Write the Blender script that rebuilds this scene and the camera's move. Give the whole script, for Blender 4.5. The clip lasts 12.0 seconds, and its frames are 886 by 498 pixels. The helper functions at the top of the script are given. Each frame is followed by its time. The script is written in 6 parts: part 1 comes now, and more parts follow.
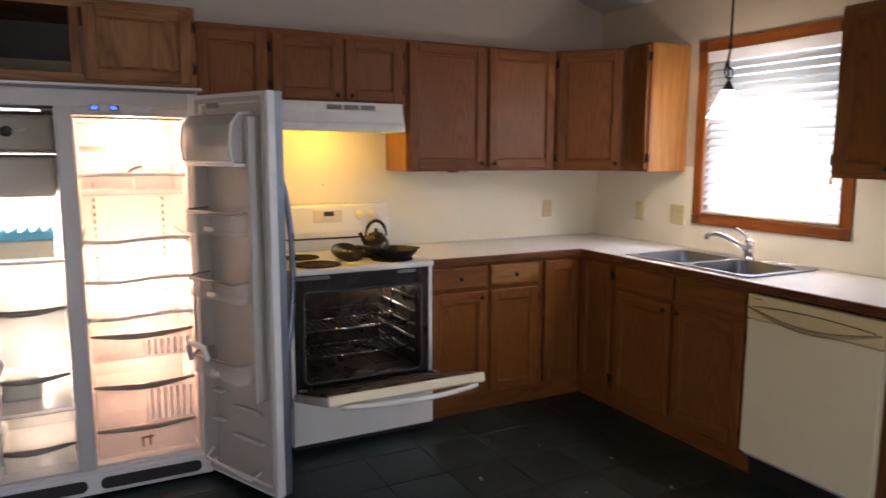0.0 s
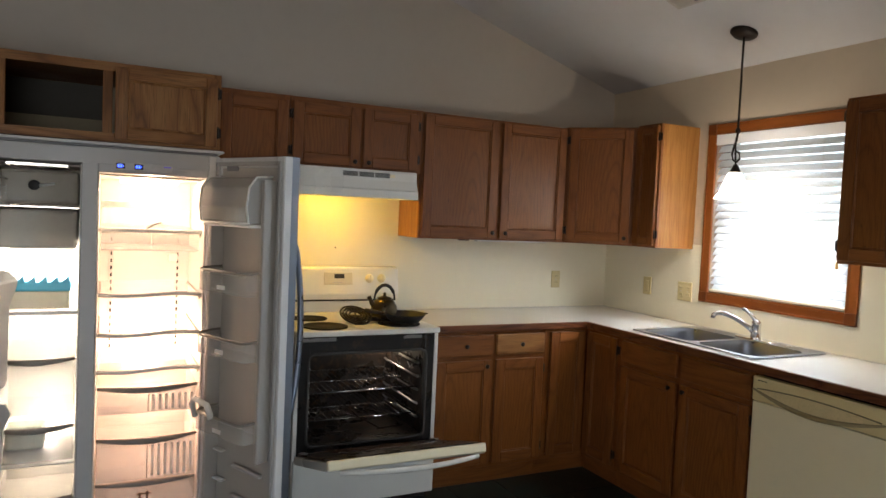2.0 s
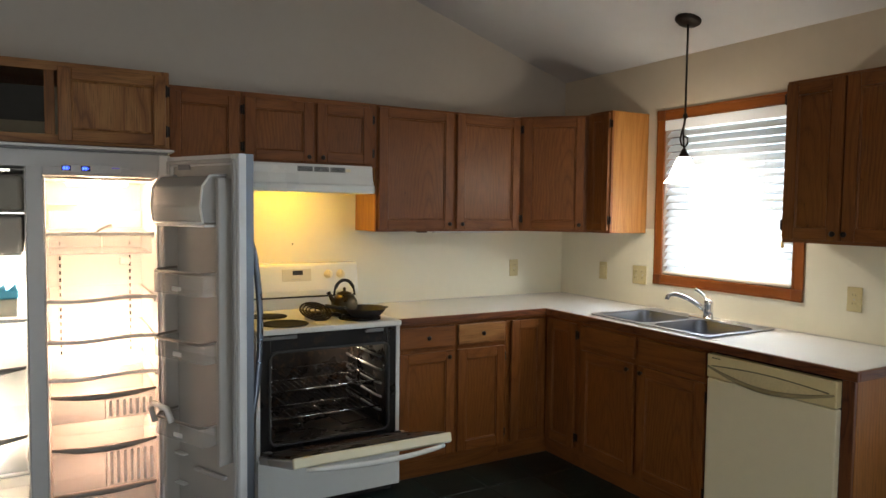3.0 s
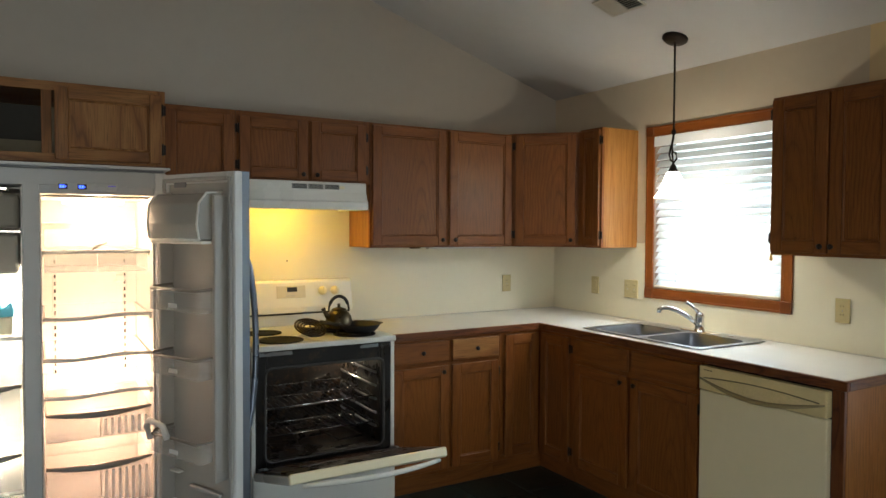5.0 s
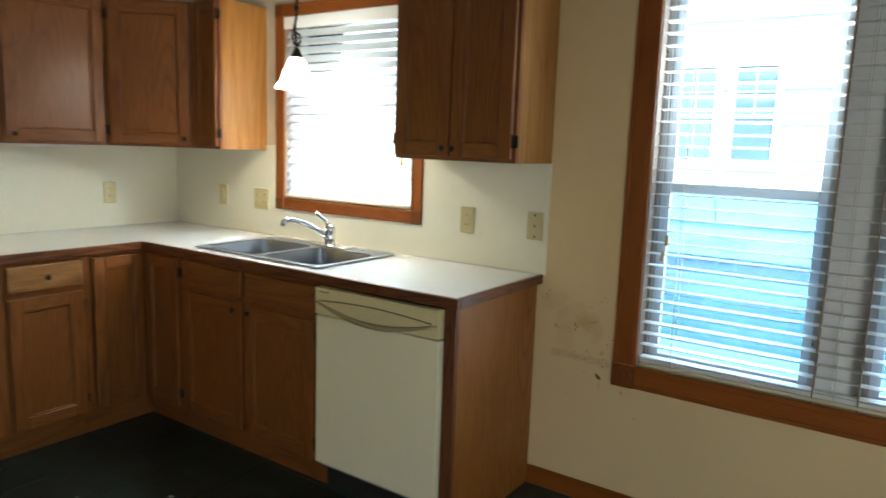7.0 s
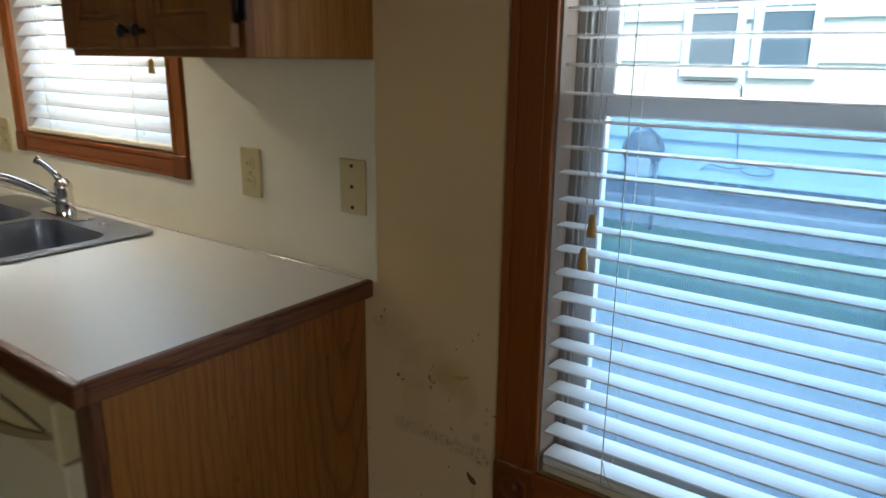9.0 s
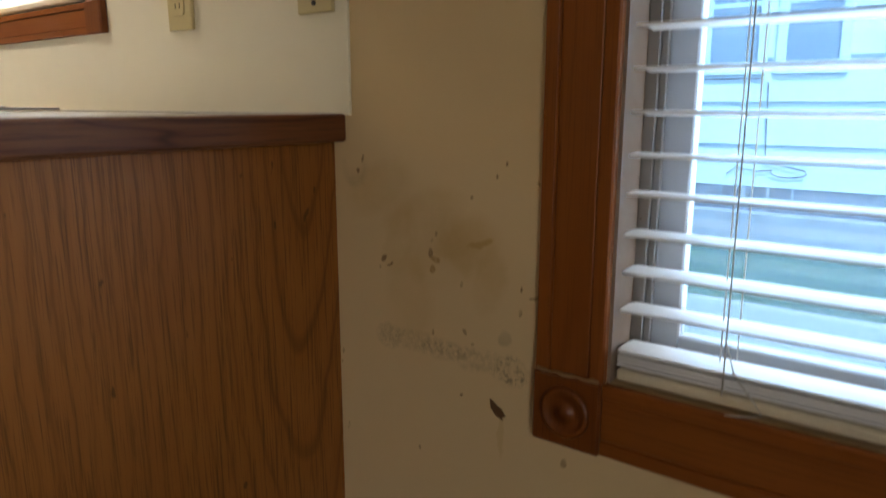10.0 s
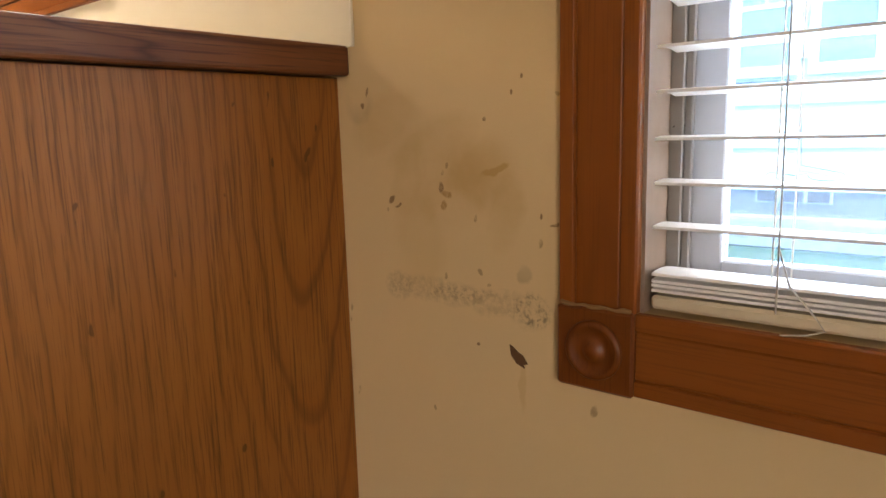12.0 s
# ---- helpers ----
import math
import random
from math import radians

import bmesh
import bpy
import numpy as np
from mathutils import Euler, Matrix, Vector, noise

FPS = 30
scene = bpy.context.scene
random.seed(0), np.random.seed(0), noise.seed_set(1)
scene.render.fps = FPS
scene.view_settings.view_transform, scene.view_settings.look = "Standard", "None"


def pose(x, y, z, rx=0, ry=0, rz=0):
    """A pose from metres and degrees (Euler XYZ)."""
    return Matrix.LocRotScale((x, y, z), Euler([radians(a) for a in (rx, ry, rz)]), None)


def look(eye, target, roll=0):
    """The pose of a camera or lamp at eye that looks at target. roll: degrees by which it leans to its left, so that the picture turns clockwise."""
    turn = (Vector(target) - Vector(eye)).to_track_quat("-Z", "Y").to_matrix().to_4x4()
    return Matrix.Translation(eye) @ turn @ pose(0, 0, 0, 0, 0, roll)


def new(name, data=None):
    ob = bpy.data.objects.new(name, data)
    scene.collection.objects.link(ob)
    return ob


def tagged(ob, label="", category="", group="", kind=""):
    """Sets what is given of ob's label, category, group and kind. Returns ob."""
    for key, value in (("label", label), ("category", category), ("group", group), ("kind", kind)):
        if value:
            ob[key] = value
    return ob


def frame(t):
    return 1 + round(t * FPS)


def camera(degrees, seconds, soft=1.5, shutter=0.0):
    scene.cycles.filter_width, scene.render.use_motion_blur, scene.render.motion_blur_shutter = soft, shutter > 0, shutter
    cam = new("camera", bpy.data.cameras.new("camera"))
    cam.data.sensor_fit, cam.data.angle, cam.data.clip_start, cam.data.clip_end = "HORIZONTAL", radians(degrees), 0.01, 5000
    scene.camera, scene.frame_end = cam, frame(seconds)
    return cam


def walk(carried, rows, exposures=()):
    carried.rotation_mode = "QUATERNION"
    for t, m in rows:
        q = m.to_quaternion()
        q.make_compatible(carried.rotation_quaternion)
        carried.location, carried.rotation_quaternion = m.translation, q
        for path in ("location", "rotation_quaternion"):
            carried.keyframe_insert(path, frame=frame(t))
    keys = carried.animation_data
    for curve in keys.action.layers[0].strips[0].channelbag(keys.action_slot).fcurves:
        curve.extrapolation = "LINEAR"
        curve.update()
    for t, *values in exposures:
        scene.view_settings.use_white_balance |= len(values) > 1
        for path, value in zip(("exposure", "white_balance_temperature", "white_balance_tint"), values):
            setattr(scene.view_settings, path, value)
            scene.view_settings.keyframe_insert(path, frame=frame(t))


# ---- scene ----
cam = camera(65.6, 12.0, 1.5, 0.4)
PATH = [
    (0, (-3.214, -3.855, 1.473), (-2.307, -2.094, 1.198), 0.2),
    (0.5, (-3.243, -3.861, 1.478), (-2.499, -2.016, 1.271), 1.2),
    (1, (-3.224, -3.901, 1.501), (-2.527, -2.033, 1.354), 2.2),
    (1.5, (-3.23, -3.907, 1.498), (-2.418, -2.081, 1.404), 2.8),
    (2, (-3.223, -3.901, 1.501), (-2.341, -2.109, 1.407), 2.6),
    (2.5, (-3.222, -3.9, 1.501), (-2.307, -2.125, 1.385), 1.4),
    (3, (-3.231, -3.908, 1.498), (-2.24, -2.174, 1.386), 0.7),
    (5, (-3.257, -3.931, 1.489), (-2.244, -2.207, 1.428), 0.3),
    (5.5, (-3.249, -3.923, 1.492), (-2.218, -2.21, 1.429), 0.7),
    (6, (-3.126, -3.954, 1.489), (-1.874, -2.401, 1.339), 1.2),
    (6.5, (-2.857, -3.823, 1.472), (-1.384, -2.497, 1.206), 2.3),
    (7, (-2.544, -3.722, 1.428), (-0.912, -2.604, 1.131), 2.0),
    (7.4, (-2.183, -3.667, 1.454), (-0.523, -2.607, 1.107), 1.3),
    (7.5, (-2.087, -3.665, 1.453), (-0.43, -2.601, 1.101), 1.2),
    (7.7, (-1.96, -3.621, 1.453), (-0.285, -2.59, 1.091), 1.4),
    (9.3, (-0.886, -3.373, 1.298), (0.645, -2.208, 0.749), 0.3),
    (9.5, (-0.804, -3.319, 1.193), (0.715, -2.138, 0.646), 0.1),
    (9.8, (-0.718, -3.253, 1.024), (0.79, -2.027, 0.542), -0.3),
    (10, (-0.718, -3.201, 0.929), (0.846, -2.024, 0.519), 0.1),
    (10.5, (-0.699, -3.199, 0.831), (0.853, -1.974, 0.528), -0.5),
    (11, (-0.672, -3.185, 0.809), (0.886, -1.97, 0.5), -0.8),
    (11.5, (-0.651, -3.182, 0.807), (0.878, -1.938, 0.468), -1.6),
    (12, (-0.656, -3.181, 0.802), (0.865, -1.926, 0.462), -1.6),
]
walk(cam, [(t, look(eye, target, roll)) for t, eye, target, roll in PATH],
     [(0, 2.0, 6650, 26), (1.0, 1.88, 6800, 25), (1.5, 1.9, 6650, 19), (3, 1.95, 6600, 11), (5.5, 1.95, 6600, 4), (6.5, 2.2, 6350, 2), (7.0, 2.3, 6200, 2), (7.7, 2.2, 6050, 2), (9.3, 1.08, 6700, 11),
      (9.6, 1.18, 6750, 12), (10.0, 1.75, 7250, 16), (10.5, 2.38, 7700, 20), (12, 2.78, 8500, 25)])

# ---- light ----
world = bpy.data.worlds.new("sky")
scene.world = world
world.use_nodes = True
wn = world.node_tree
sky = wn.nodes.new("ShaderNodeTexSky")
sky.sky_type, sky.sun_disc = "NISHITA", False
sky.sun_elevation, sky.sun_rotation = radians(38), radians(250)
wn.nodes["Background"].inputs["Strength"].default_value = 0.15
wn.links.new(sky.outputs[0], wn.nodes["Background"].inputs[0])


def lamp(name, kind, watts, place, target=None, colour=(1, 1, 1), size=0.1, size_y=None):
    data = bpy.data.lights.new(name, kind)
    data.energy, data.color = watts, colour
    if kind == "AREA":
        data.shape, data.size, data.size_y = "RECTANGLE", size, size_y or size
    elif kind == "SUN":
        data.angle = size
    else:
        data.shadow_soft_size = size
    ob = new(name, data)
    ob.matrix_basis = look(place, target) if target else pose(*place)
    return ob


lamp("sun", "SUN", 2.8, (-5, -4, 8), (0, 0, 0), (1, 0.96, 0.90), 0.26)
lamp("window_light", "AREA", 17, (0.13, -3.57, 1.33), (-1, -3.57, 1.2), (0.72, 0.87, 1.0), 1.25, 1.35)
lamp("window_light", "AREA", 9, (0.13, -1.37, 1.46), (-1, -1.37, 1.40), (0.70, 0.86, 1.0), 0.8, 0.62)
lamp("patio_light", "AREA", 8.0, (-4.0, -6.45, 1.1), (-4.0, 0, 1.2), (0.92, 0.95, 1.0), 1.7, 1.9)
lamp("pendant_bulb", "POINT", 4.6, (-0.30, -1.348, 1.72), None, (1.0, 0.92, 0.80), 0.03)
lamp("hood_bulb", "POINT", 1.7, (-2.07, -0.28, 1.59), None, (1.0, 0.60, 0.05), 0.03)
lamp("oven_bulb", "POINT", 0.22, (-1.765, -0.20, 0.735), None, (1.0, 0.80, 0.55), 0.02)
lamp("fridge_bulb", "POINT", 2.3, (-3.03, -0.45, 1.58), None, (1.0, 0.69, 0.46), 0.04)
lamp("fridge_bulb", "POINT", 2.2, (-3.03, -0.30, 0.86), None, (1.0, 0.64, 0.44), 0.04)
# unseen fill lamp added to brighten the crispers, without a cover
lamp("fridge_bulb", "POINT", 1.6, (-3.03, -0.36, 0.50), None, (1.0, 0.61, 0.44), 0.04)
lamp("freezer_bulb", "POINT", 3.4, (-3.46, -0.35, 1.22), None, (1.0, 0.90, 0.78), 0.04)
# added fill, no real bulb: brightens the lower freezer baskets
lamp("freezer_bulb", "POINT", 1.1, (-3.46, -0.20, 0.47), None, (1.0, 0.88, 0.74), 0.04)

# second added fill, under the lower freezer shelf
lamp("freezer_bulb", "POINT", 0.25, (-3.46, -0.22, 0.31), None, (1.0, 0.88, 0.72), 0.04)

# ---- materials ----

def nodes_of(name):
    m = bpy.data.materials.new(name)
    m.use_nodes = True
    t = m.node_tree
    return m, t.nodes, t.links, t.nodes["Principled BSDF"]


def mixed(n, l, fac, a, b, mode="MIX"):
    k = n.new("ShaderNodeMix")
    k.data_type, k.blend_type = "RGBA", mode
    for sock, v in ((k.inputs[0], fac), (k.inputs[6], a), (k.inputs[7], b)):
        if hasattr(v, "is_linked"):
            l.new(v, sock)
        elif isinstance(v, (int, float)):
            sock.default_value = v
        else:
            sock.default_value = (*v, 1)
    return k.outputs[2]


def noise_tex(n, l, vec, scale, detail=3, rough=0.55, distort=0.0):
    k = n.new("ShaderNodeTexNoise")
    k.inputs["Scale"].default_value, k.inputs["Detail"].default_value = scale, detail
    k.inputs["Roughness"].default_value, k.inputs["Distortion"].default_value = rough, distort
    l.new(vec, k.inputs["Vector"])
    return k.outputs["Fac"]


def ramp(n, l, fac, stops):
    k = n.new("ShaderNodeValToRGB")
    while len(k.color_ramp.elements) < len(stops):
        k.color_ramp.elements.new(0.5)
    for e, (p, c) in zip(k.color_ramp.elements, stops):
        e.position, e.color = p, (*(c if hasattr(c, "__len__") else (c, c, c)), 1)
    l.new(fac, k.inputs[0])
    return k.outputs[0]


def bumped(n, l, b, height, strength, distance=0.002):
    k = n.new("ShaderNodeBump")
    k.inputs["Strength"].default_value, k.inputs["Distance"].default_value = strength, distance
    l.new(height, k.inputs["Height"])
    l.new(k.outputs[0], b.inputs["Normal"])


def plain(name, col, rough=0.5, metal=0.0, var=0.10, scale=5.0, bump=0.05, bscale=120.0, alpha=1.0, emit=0.0, coat=0.0, rvar=0.1, dirt=None, dirt_at=0.62):
    m, n, l, b = nodes_of(name)
    vec = n.new("ShaderNodeTexCoord").outputs["Object"]
    big, fine = noise_tex(n, l, vec, scale, 4), noise_tex(n, l, vec, scale * 9, 3)
    lo, hi = [max(0, c * (1 - var)) for c in col], [min(1, c * (1 + var)) for c in col]
    c = mixed(n, l, big, lo, hi)
    c = mixed(n, l, ramp(n, l, fine, ((0.45, 0.0), (0.75, 0.35))), c, [k * (1 - 1.6 * var) if var < 0.6 else 0 for k in col])
    if dirt:
        c = mixed(n, l, ramp(n, l, noise_tex(n, l, vec, scale * 2.3, 6, 0.7), ((dirt_at, 0.0), (dirt_at + 0.12, 0.8))), c, dirt)
    l.new(c, b.inputs["Base Color"])
    r = ramp(n, l, big, ((0.3, max(0.02, rough - rvar)), (0.7, min(1, rough + rvar))))
    l.new(r, b.inputs["Roughness"])
    b.inputs["Metallic"].default_value = metal
    b.inputs["Alpha"].default_value = alpha
    b.inputs["Coat Weight"].default_value = coat
    if emit:
        b.inputs["Emission Color"].default_value = (*col, 1)
        b.inputs["Emission Strength"].default_value = emit
    if bump:
        bumped(n, l, b, noise_tex(n, l, vec, bscale, 3), bump)
    return m


def wood(name, axis, dark, mid, light, rough=0.42, ring=9.0, coat=0.15, pore=1.0, along=0.8, across=6.5):
    """Oak with long figure along one axis, open pores and a worn varnish."""
    m, n, l, b = nodes_of(name)
    tc = n.new("ShaderNodeTexCoord").outputs["Object"]
    info = n.new("ShaderNodeObjectInfo").outputs["Random"]
    shift = n.new("ShaderNodeVectorMath")
    shift.operation = "MULTIPLY_ADD"
    comb = n.new("ShaderNodeCombineXYZ")
    for i in range(3):
        l.new(info, comb.inputs[i])
    l.new(comb.outputs[0], shift.inputs[0])
    shift.inputs[1].default_value = (7.3, 5.1, 9.7)
    l.new(tc, shift.inputs[2])

    def stretched(s_along, s_across):
        k = n.new("ShaderNodeMapping")
        k.inputs["Scale"].default_value = [s_along if i == axis else s_across for i in range(3)]
        l.new(shift.outputs[0], k.inputs["Vector"])
        return k.outputs[0]

    figure = noise_tex(n, l, stretched(along, across), 1.0, 2, 0.4, 0.25)
    w = n.new("ShaderNodeMath")
    w.operation = "MULTIPLY"
    w.inputs[1].default_value = ring * 2
    l.new(figure, w.inputs[0])
    fr = n.new("ShaderNodeMath")
    fr.operation = "PINGPONG"
    fr.inputs[1].default_value = 1.0
    l.new(w.outputs[0], fr.inputs[0])
    c = ramp(n, l, fr.outputs[0], ((0.0, dark), (0.2, mid), (1.0, light)))
    pores = ramp(n, l, noise_tex(n, l, stretched(7, 330), 1.0, 3, 0.7), ((0.32, 0.8), (0.50, 0.0)))
    c = mixed(n, l, pores, c, [k * (1 - 0.45 * pore) for k in dark])
    patch = noise_tex(n, l, stretched(1.2, 2.4), 1.6, 4)
    c = mixed(n, l, ramp(n, l, patch, ((0.40, 0.0), (0.85, 0.30))), c, dark)
    l.new(c, b.inputs["Base Color"])
    l.new(ramp(n, l, patch, ((0.3, rough - 0.1), (0.7, rough + 0.12))), b.inputs["Roughness"])
    b.inputs["Coat Weight"].default_value = coat
    b.inputs["Coat Roughness"].default_value = 0.25
    b.inputs["Specular IOR Level"].default_value = 0.32
    bumped(n, l, b, pores, 0.12, 0.0006)
    return m


def ring_oak(name, across, dark, mid, light, pith, depth, lean, spacing, rough=0.46, vary=0.0):
    """Flat-sawn oak: growth rings round a leaning pith show as nested arches; open pores, worn varnish."""
    m, n, l, b = nodes_of(name)
    tc = n.new("ShaderNodeTexCoord").outputs["Object"]
    info = n.new("ShaderNodeObjectInfo").outputs["Random"]

    def calc(op, a, c=None):
        k = n.new("ShaderNodeMath")
        k.operation = op
        for sock, v in zip(k.inputs, (a, c)):
            if v is None:
                continue
            if hasattr(v, "is_linked"):
                l.new(v, sock)
            else:
                sock.default_value = v
        return k.outputs[0]

    def scaled(s_along, s_across, push):
        k = n.new("ShaderNodeMapping")
        k.inputs["Scale"].default_value = (s_across, s_across, s_along)
        sh = n.new("ShaderNodeVectorMath")
        comb = n.new("ShaderNodeCombineXYZ")
        for i in range(3):
            l.new(calc("MULTIPLY", info, push), comb.inputs[i])
        l.new(tc, sh.inputs[0]), l.new(comb.outputs[0], sh.inputs[1])
        l.new(sh.outputs[0], k.inputs["Vector"])
        return k.outputs[0]

    sep = n.new("ShaderNodeSeparateXYZ")
    l.new(tc, sep.inputs[0])
    off = calc("MULTIPLY", calc("SUBTRACT", info, 0.5), vary)
    sway = calc("MULTIPLY", calc("SUBTRACT", noise_tex(n, l, scaled(2.2, 3.0, 9.0), 1.0, 3, 0.5), 0.5), 0.085)
    fine = calc("MULTIPLY", calc("SUBTRACT", noise_tex(n, l, scaled(9.0, 22.0, 9.0), 1.0, 3, 0.6), 0.5), 0.012)
    x = calc("ADD", calc("ADD", calc("SUBTRACT", sep.outputs[across], pith), off), calc("ADD", sway, fine))
    q = calc("ADD", calc("MULTIPLY", sep.outputs[2], lean), depth)
    rad = calc("SQRT", calc("ADD", calc("MULTIPLY", x, x), calc("MULTIPLY", q, q)))
    ring = calc("FRACT", calc("DIVIDE", rad, spacing))
    c = ramp(n, l, ring, ((0.0, mid), (0.45, light), (0.78, mid), (0.88, dark), (0.93, dark), (1.0, mid)))
    c = mixed(n, l, ramp(n, l, noise_tex(n, l, scaled(1.5, 2.0, 5.0), 1.0, 3), ((0.35, 0.2), (0.7, 0.85))), c, mid)
    pores = ramp(n, l, noise_tex(n, l, scaled(9, 330, 3.0), 1.0, 3, 0.7), ((0.34, 0.8), (0.50, 0.0)))
    c = mixed(n, l, pores, c, [k * 0.62 for k in dark])
    blot = noise_tex(n, l, scaled(2.0, 3.5, 7.0), 1.6, 5)
    c = mixed(n, l, ramp(n, l, blot, ((0.45, 0.0), (0.85, 0.35))), c, dark)
    specks = ramp(n, l, noise_tex(n, l, scaled(38, 70, 2.0), 1.0, 1), ((0.76, 0.0), (0.80, 0.7)))
    c = mixed(n, l, specks, c, [k * 0.4 for k in dark])
    l.new(c, b.inputs["Base Color"])
    l.new(ramp(n, l, blot, ((0.3, rough - 0.1), (0.7, rough + 0.12))), b.inputs["Roughness"])
    b.inputs["Coat Weight"].default_value, b.inputs["Coat Roughness"].default_value = 0.05, 0.25
    b.inputs["Specular IOR Level"].default_value = 0.32
    bumped(n, l, b, pores, 0.12, 0.0006)
    return m


OAK_D, OAK_M, OAK_L = (0.152, 0.047, 0.0098), (0.194, 0.063, 0.0135), (0.226, 0.078, 0.0175)
OAK = [wood("oak_" + "xyz"[i], i, OAK_D, OAK_M, OAK_L, 0.46, 10.0, 0.04, 1.0, 0.9, 4.2) for i in range(3)]
PANEL_OAK = ring_oak("veneer_oak", 0, (0.142, 0.044, 0.0090), (0.202, 0.067, 0.0142), (0.240, 0.085, 0.0190), 0.0, 0.05, 0.10, 0.016, 0.42, 0.30)
END_OAK = ring_oak("end_panel_oak", 1, (0.165, 0.052, 0.0085), (0.265, 0.092, 0.0160), (0.300, 0.112, 0.0220), 0.225, 0.15, -0.12, 0.0205)
SIDE_OAK = wood("pale_side_veneer", 2, (0.28, 0.112, 0.022), (0.36, 0.155, 0.034), (0.41, 0.185, 0.046), 0.45, 10.0, 0.1, 1.0, 0.4, 7.0)
OLD_OAK = [wood("worn_oak_" + "xyz"[i], i, (0.15, 0.053, 0.012), (0.235, 0.090, 0.022), (0.33, 0.15, 0.046), 0.48, 6.0, 0.08, 1.0, 1.1, 7.5) for i in range(3)]
BLOCK = wood("dark_stained_block", 2, (0.125, 0.030, 0.0050), (0.165, 0.043, 0.0070), (0.185, 0.050, 0.0085), 0.42, 3.0, 0.08, 0.3)
TRIM = [wood("stained_trim_" + "xyz"[i], i, (0.205, 0.053, 0.0070), (0.235, 0.064, 0.0086), (0.258, 0.074, 0.0108), 0.44, 3.0, 0.04, 0.25) for i in range(3)]
EDGE = [wood("counter_edge_" + "xyz"[i], i, (0.060, 0.015, 0.005), (0.125, 0.037, 0.0115), (0.165, 0.055, 0.018), 0.4, 7.0, 0.1, 0.9, 2.0, 14.0) for i in range(3)]
WHITE_PAINT = plain("white_wall_paint", (0.50, 0.445, 0.375), 0.75, 0, 0.05, 1.6, 0.12, 260)
WARM_PAINT = plain("warm_white_wall_paint", (0.57, 0.475, 0.350), 0.72, 0, 0.05, 1.6, 0.12, 260)
CEIL_PAINT = plain("white_ceiling_paint", (0.63, 0.61, 0.585), 0.9, 0, 0.04, 1.2, 0.35, 180)
SPLASH = plain("cream_backsplash_laminate", (0.75, 0.708, 0.562), 0.42, 0, 0.03, 2.2, 0.03, 300)
LAMINATE = plain("white_laminate", (0.80, 0.785, 0.74), 0.20, 0, 0.015, 3.0, 0.03, 400, rvar=0.02)
APPLIANCE = plain("white_enamel", (0.76, 0.75, 0.70), 0.25, 0, 0.03, 2.0, 0.02, 200, coat=0.3)
CREAM = plain("cream_appliance_panel", (0.84, 0.755, 0.53), 0.35, 0, 0.04, 2.2, 0.02, 200)
LINER = plain("white_fridge_liner", (0.78, 0.76, 0.72), 0.4, 0, 0.03, 3.0, 0.02, 200, dirt=(0.55, 0.40, 0.28), dirt_at=0.78)
STEEL = plain("brushed_steel", (0.48, 0.49, 0.51), 0.30, 1.0, 0.08, 4.0, 0.06, 300)
DOORSKIN = plain("grey_steel_door_skin", (0.17, 0.19, 0.22), 0.38, 0.6, 0.08, 3.0, 0.03, 300)
CHROME = plain("chrome", (0.72, 0.72, 0.72), 0.10, 1.0, 0.04, 6.0, 0.0, rvar=0.05)
BLACK = plain("black_enamel", (0.012, 0.011, 0.011), 0.32, 0, 0.3, 6.0, 0.06, 90, dirt=(0.05, 0.03, 0.018), dirt_at=0.55)
OVEN_IN = plain("greasy_oven_enamel", (0.020, 0.016, 0.014), 0.30, 0, 0.4, 7.0, 0.25, 60, dirt=(0.10, 0.055, 0.028), dirt_at=0.52)
IRON = plain("dark_bronze", (0.030, 0.022, 0.017), 0.42, 0.7, 0.3, 30.0, 0.08, 150)
GREYBAR = plain("grey_plastic_handle", (0.25, 0.22, 0.19), 0.4, 0, 0.1, 9.0, 0.03)
# white liner greyed: the shade of the door recess is in its colour
DOOR_LINER = plain("shaded_white_door_liner", (0.41, 0.38, 0.34), 0.4, 0, 0.04, 3.0, 0.02, 200, dirt=(0.38, 0.30, 0.24), dirt_at=0.68)
CLEAR = plain("clear_plastic", (0.80, 0.78, 0.74), 0.12, 0, 0.03, 5.0, 0.0, alpha=0.15, rvar=0.05)
FROSTED = plain("cloudy_clear_plastic", (0.84, 0.79, 0.72), 0.3, 0, 0.04, 6.0, 0.03, 80, alpha=0.28)
SMOKE = plain("smoky_clear_plastic", (0.50, 0.48, 0.45), 0.15, 0, 0.05, 6.0, 0.0, alpha=0.65)
# near-white colour paints the highlights along the clear drawer ribs
RIB = plain("highlight_rib_plastic", (0.88, 0.84, 0.80), 0.25, 0, 0.03, 6.0, 0.0, alpha=0.55)
RUBBER = plain("grey_rubber_gasket", (0.40, 0.38, 0.36), 0.6, 0, 0.06)
BEIGE = plain("almond_plastic", (0.56, 0.47, 0.25), 0.4, 0, 0.04, 12.0, 0.02)
YELLOWED = plain("yellowed_plastic", (0.74, 0.62, 0.34), 0.35, 0, 0.06, 9.0, 0.02, dirt=(0.55, 0.42, 0.20), dirt_at=0.66)
DARK = plain("dark_slot", (0.015, 0.014, 0.013), 0.6, 0, 0.2)
BLUE = plain("blue_plastic", (0.10, 0.50, 0.72), 0.35, 0, 0.08)


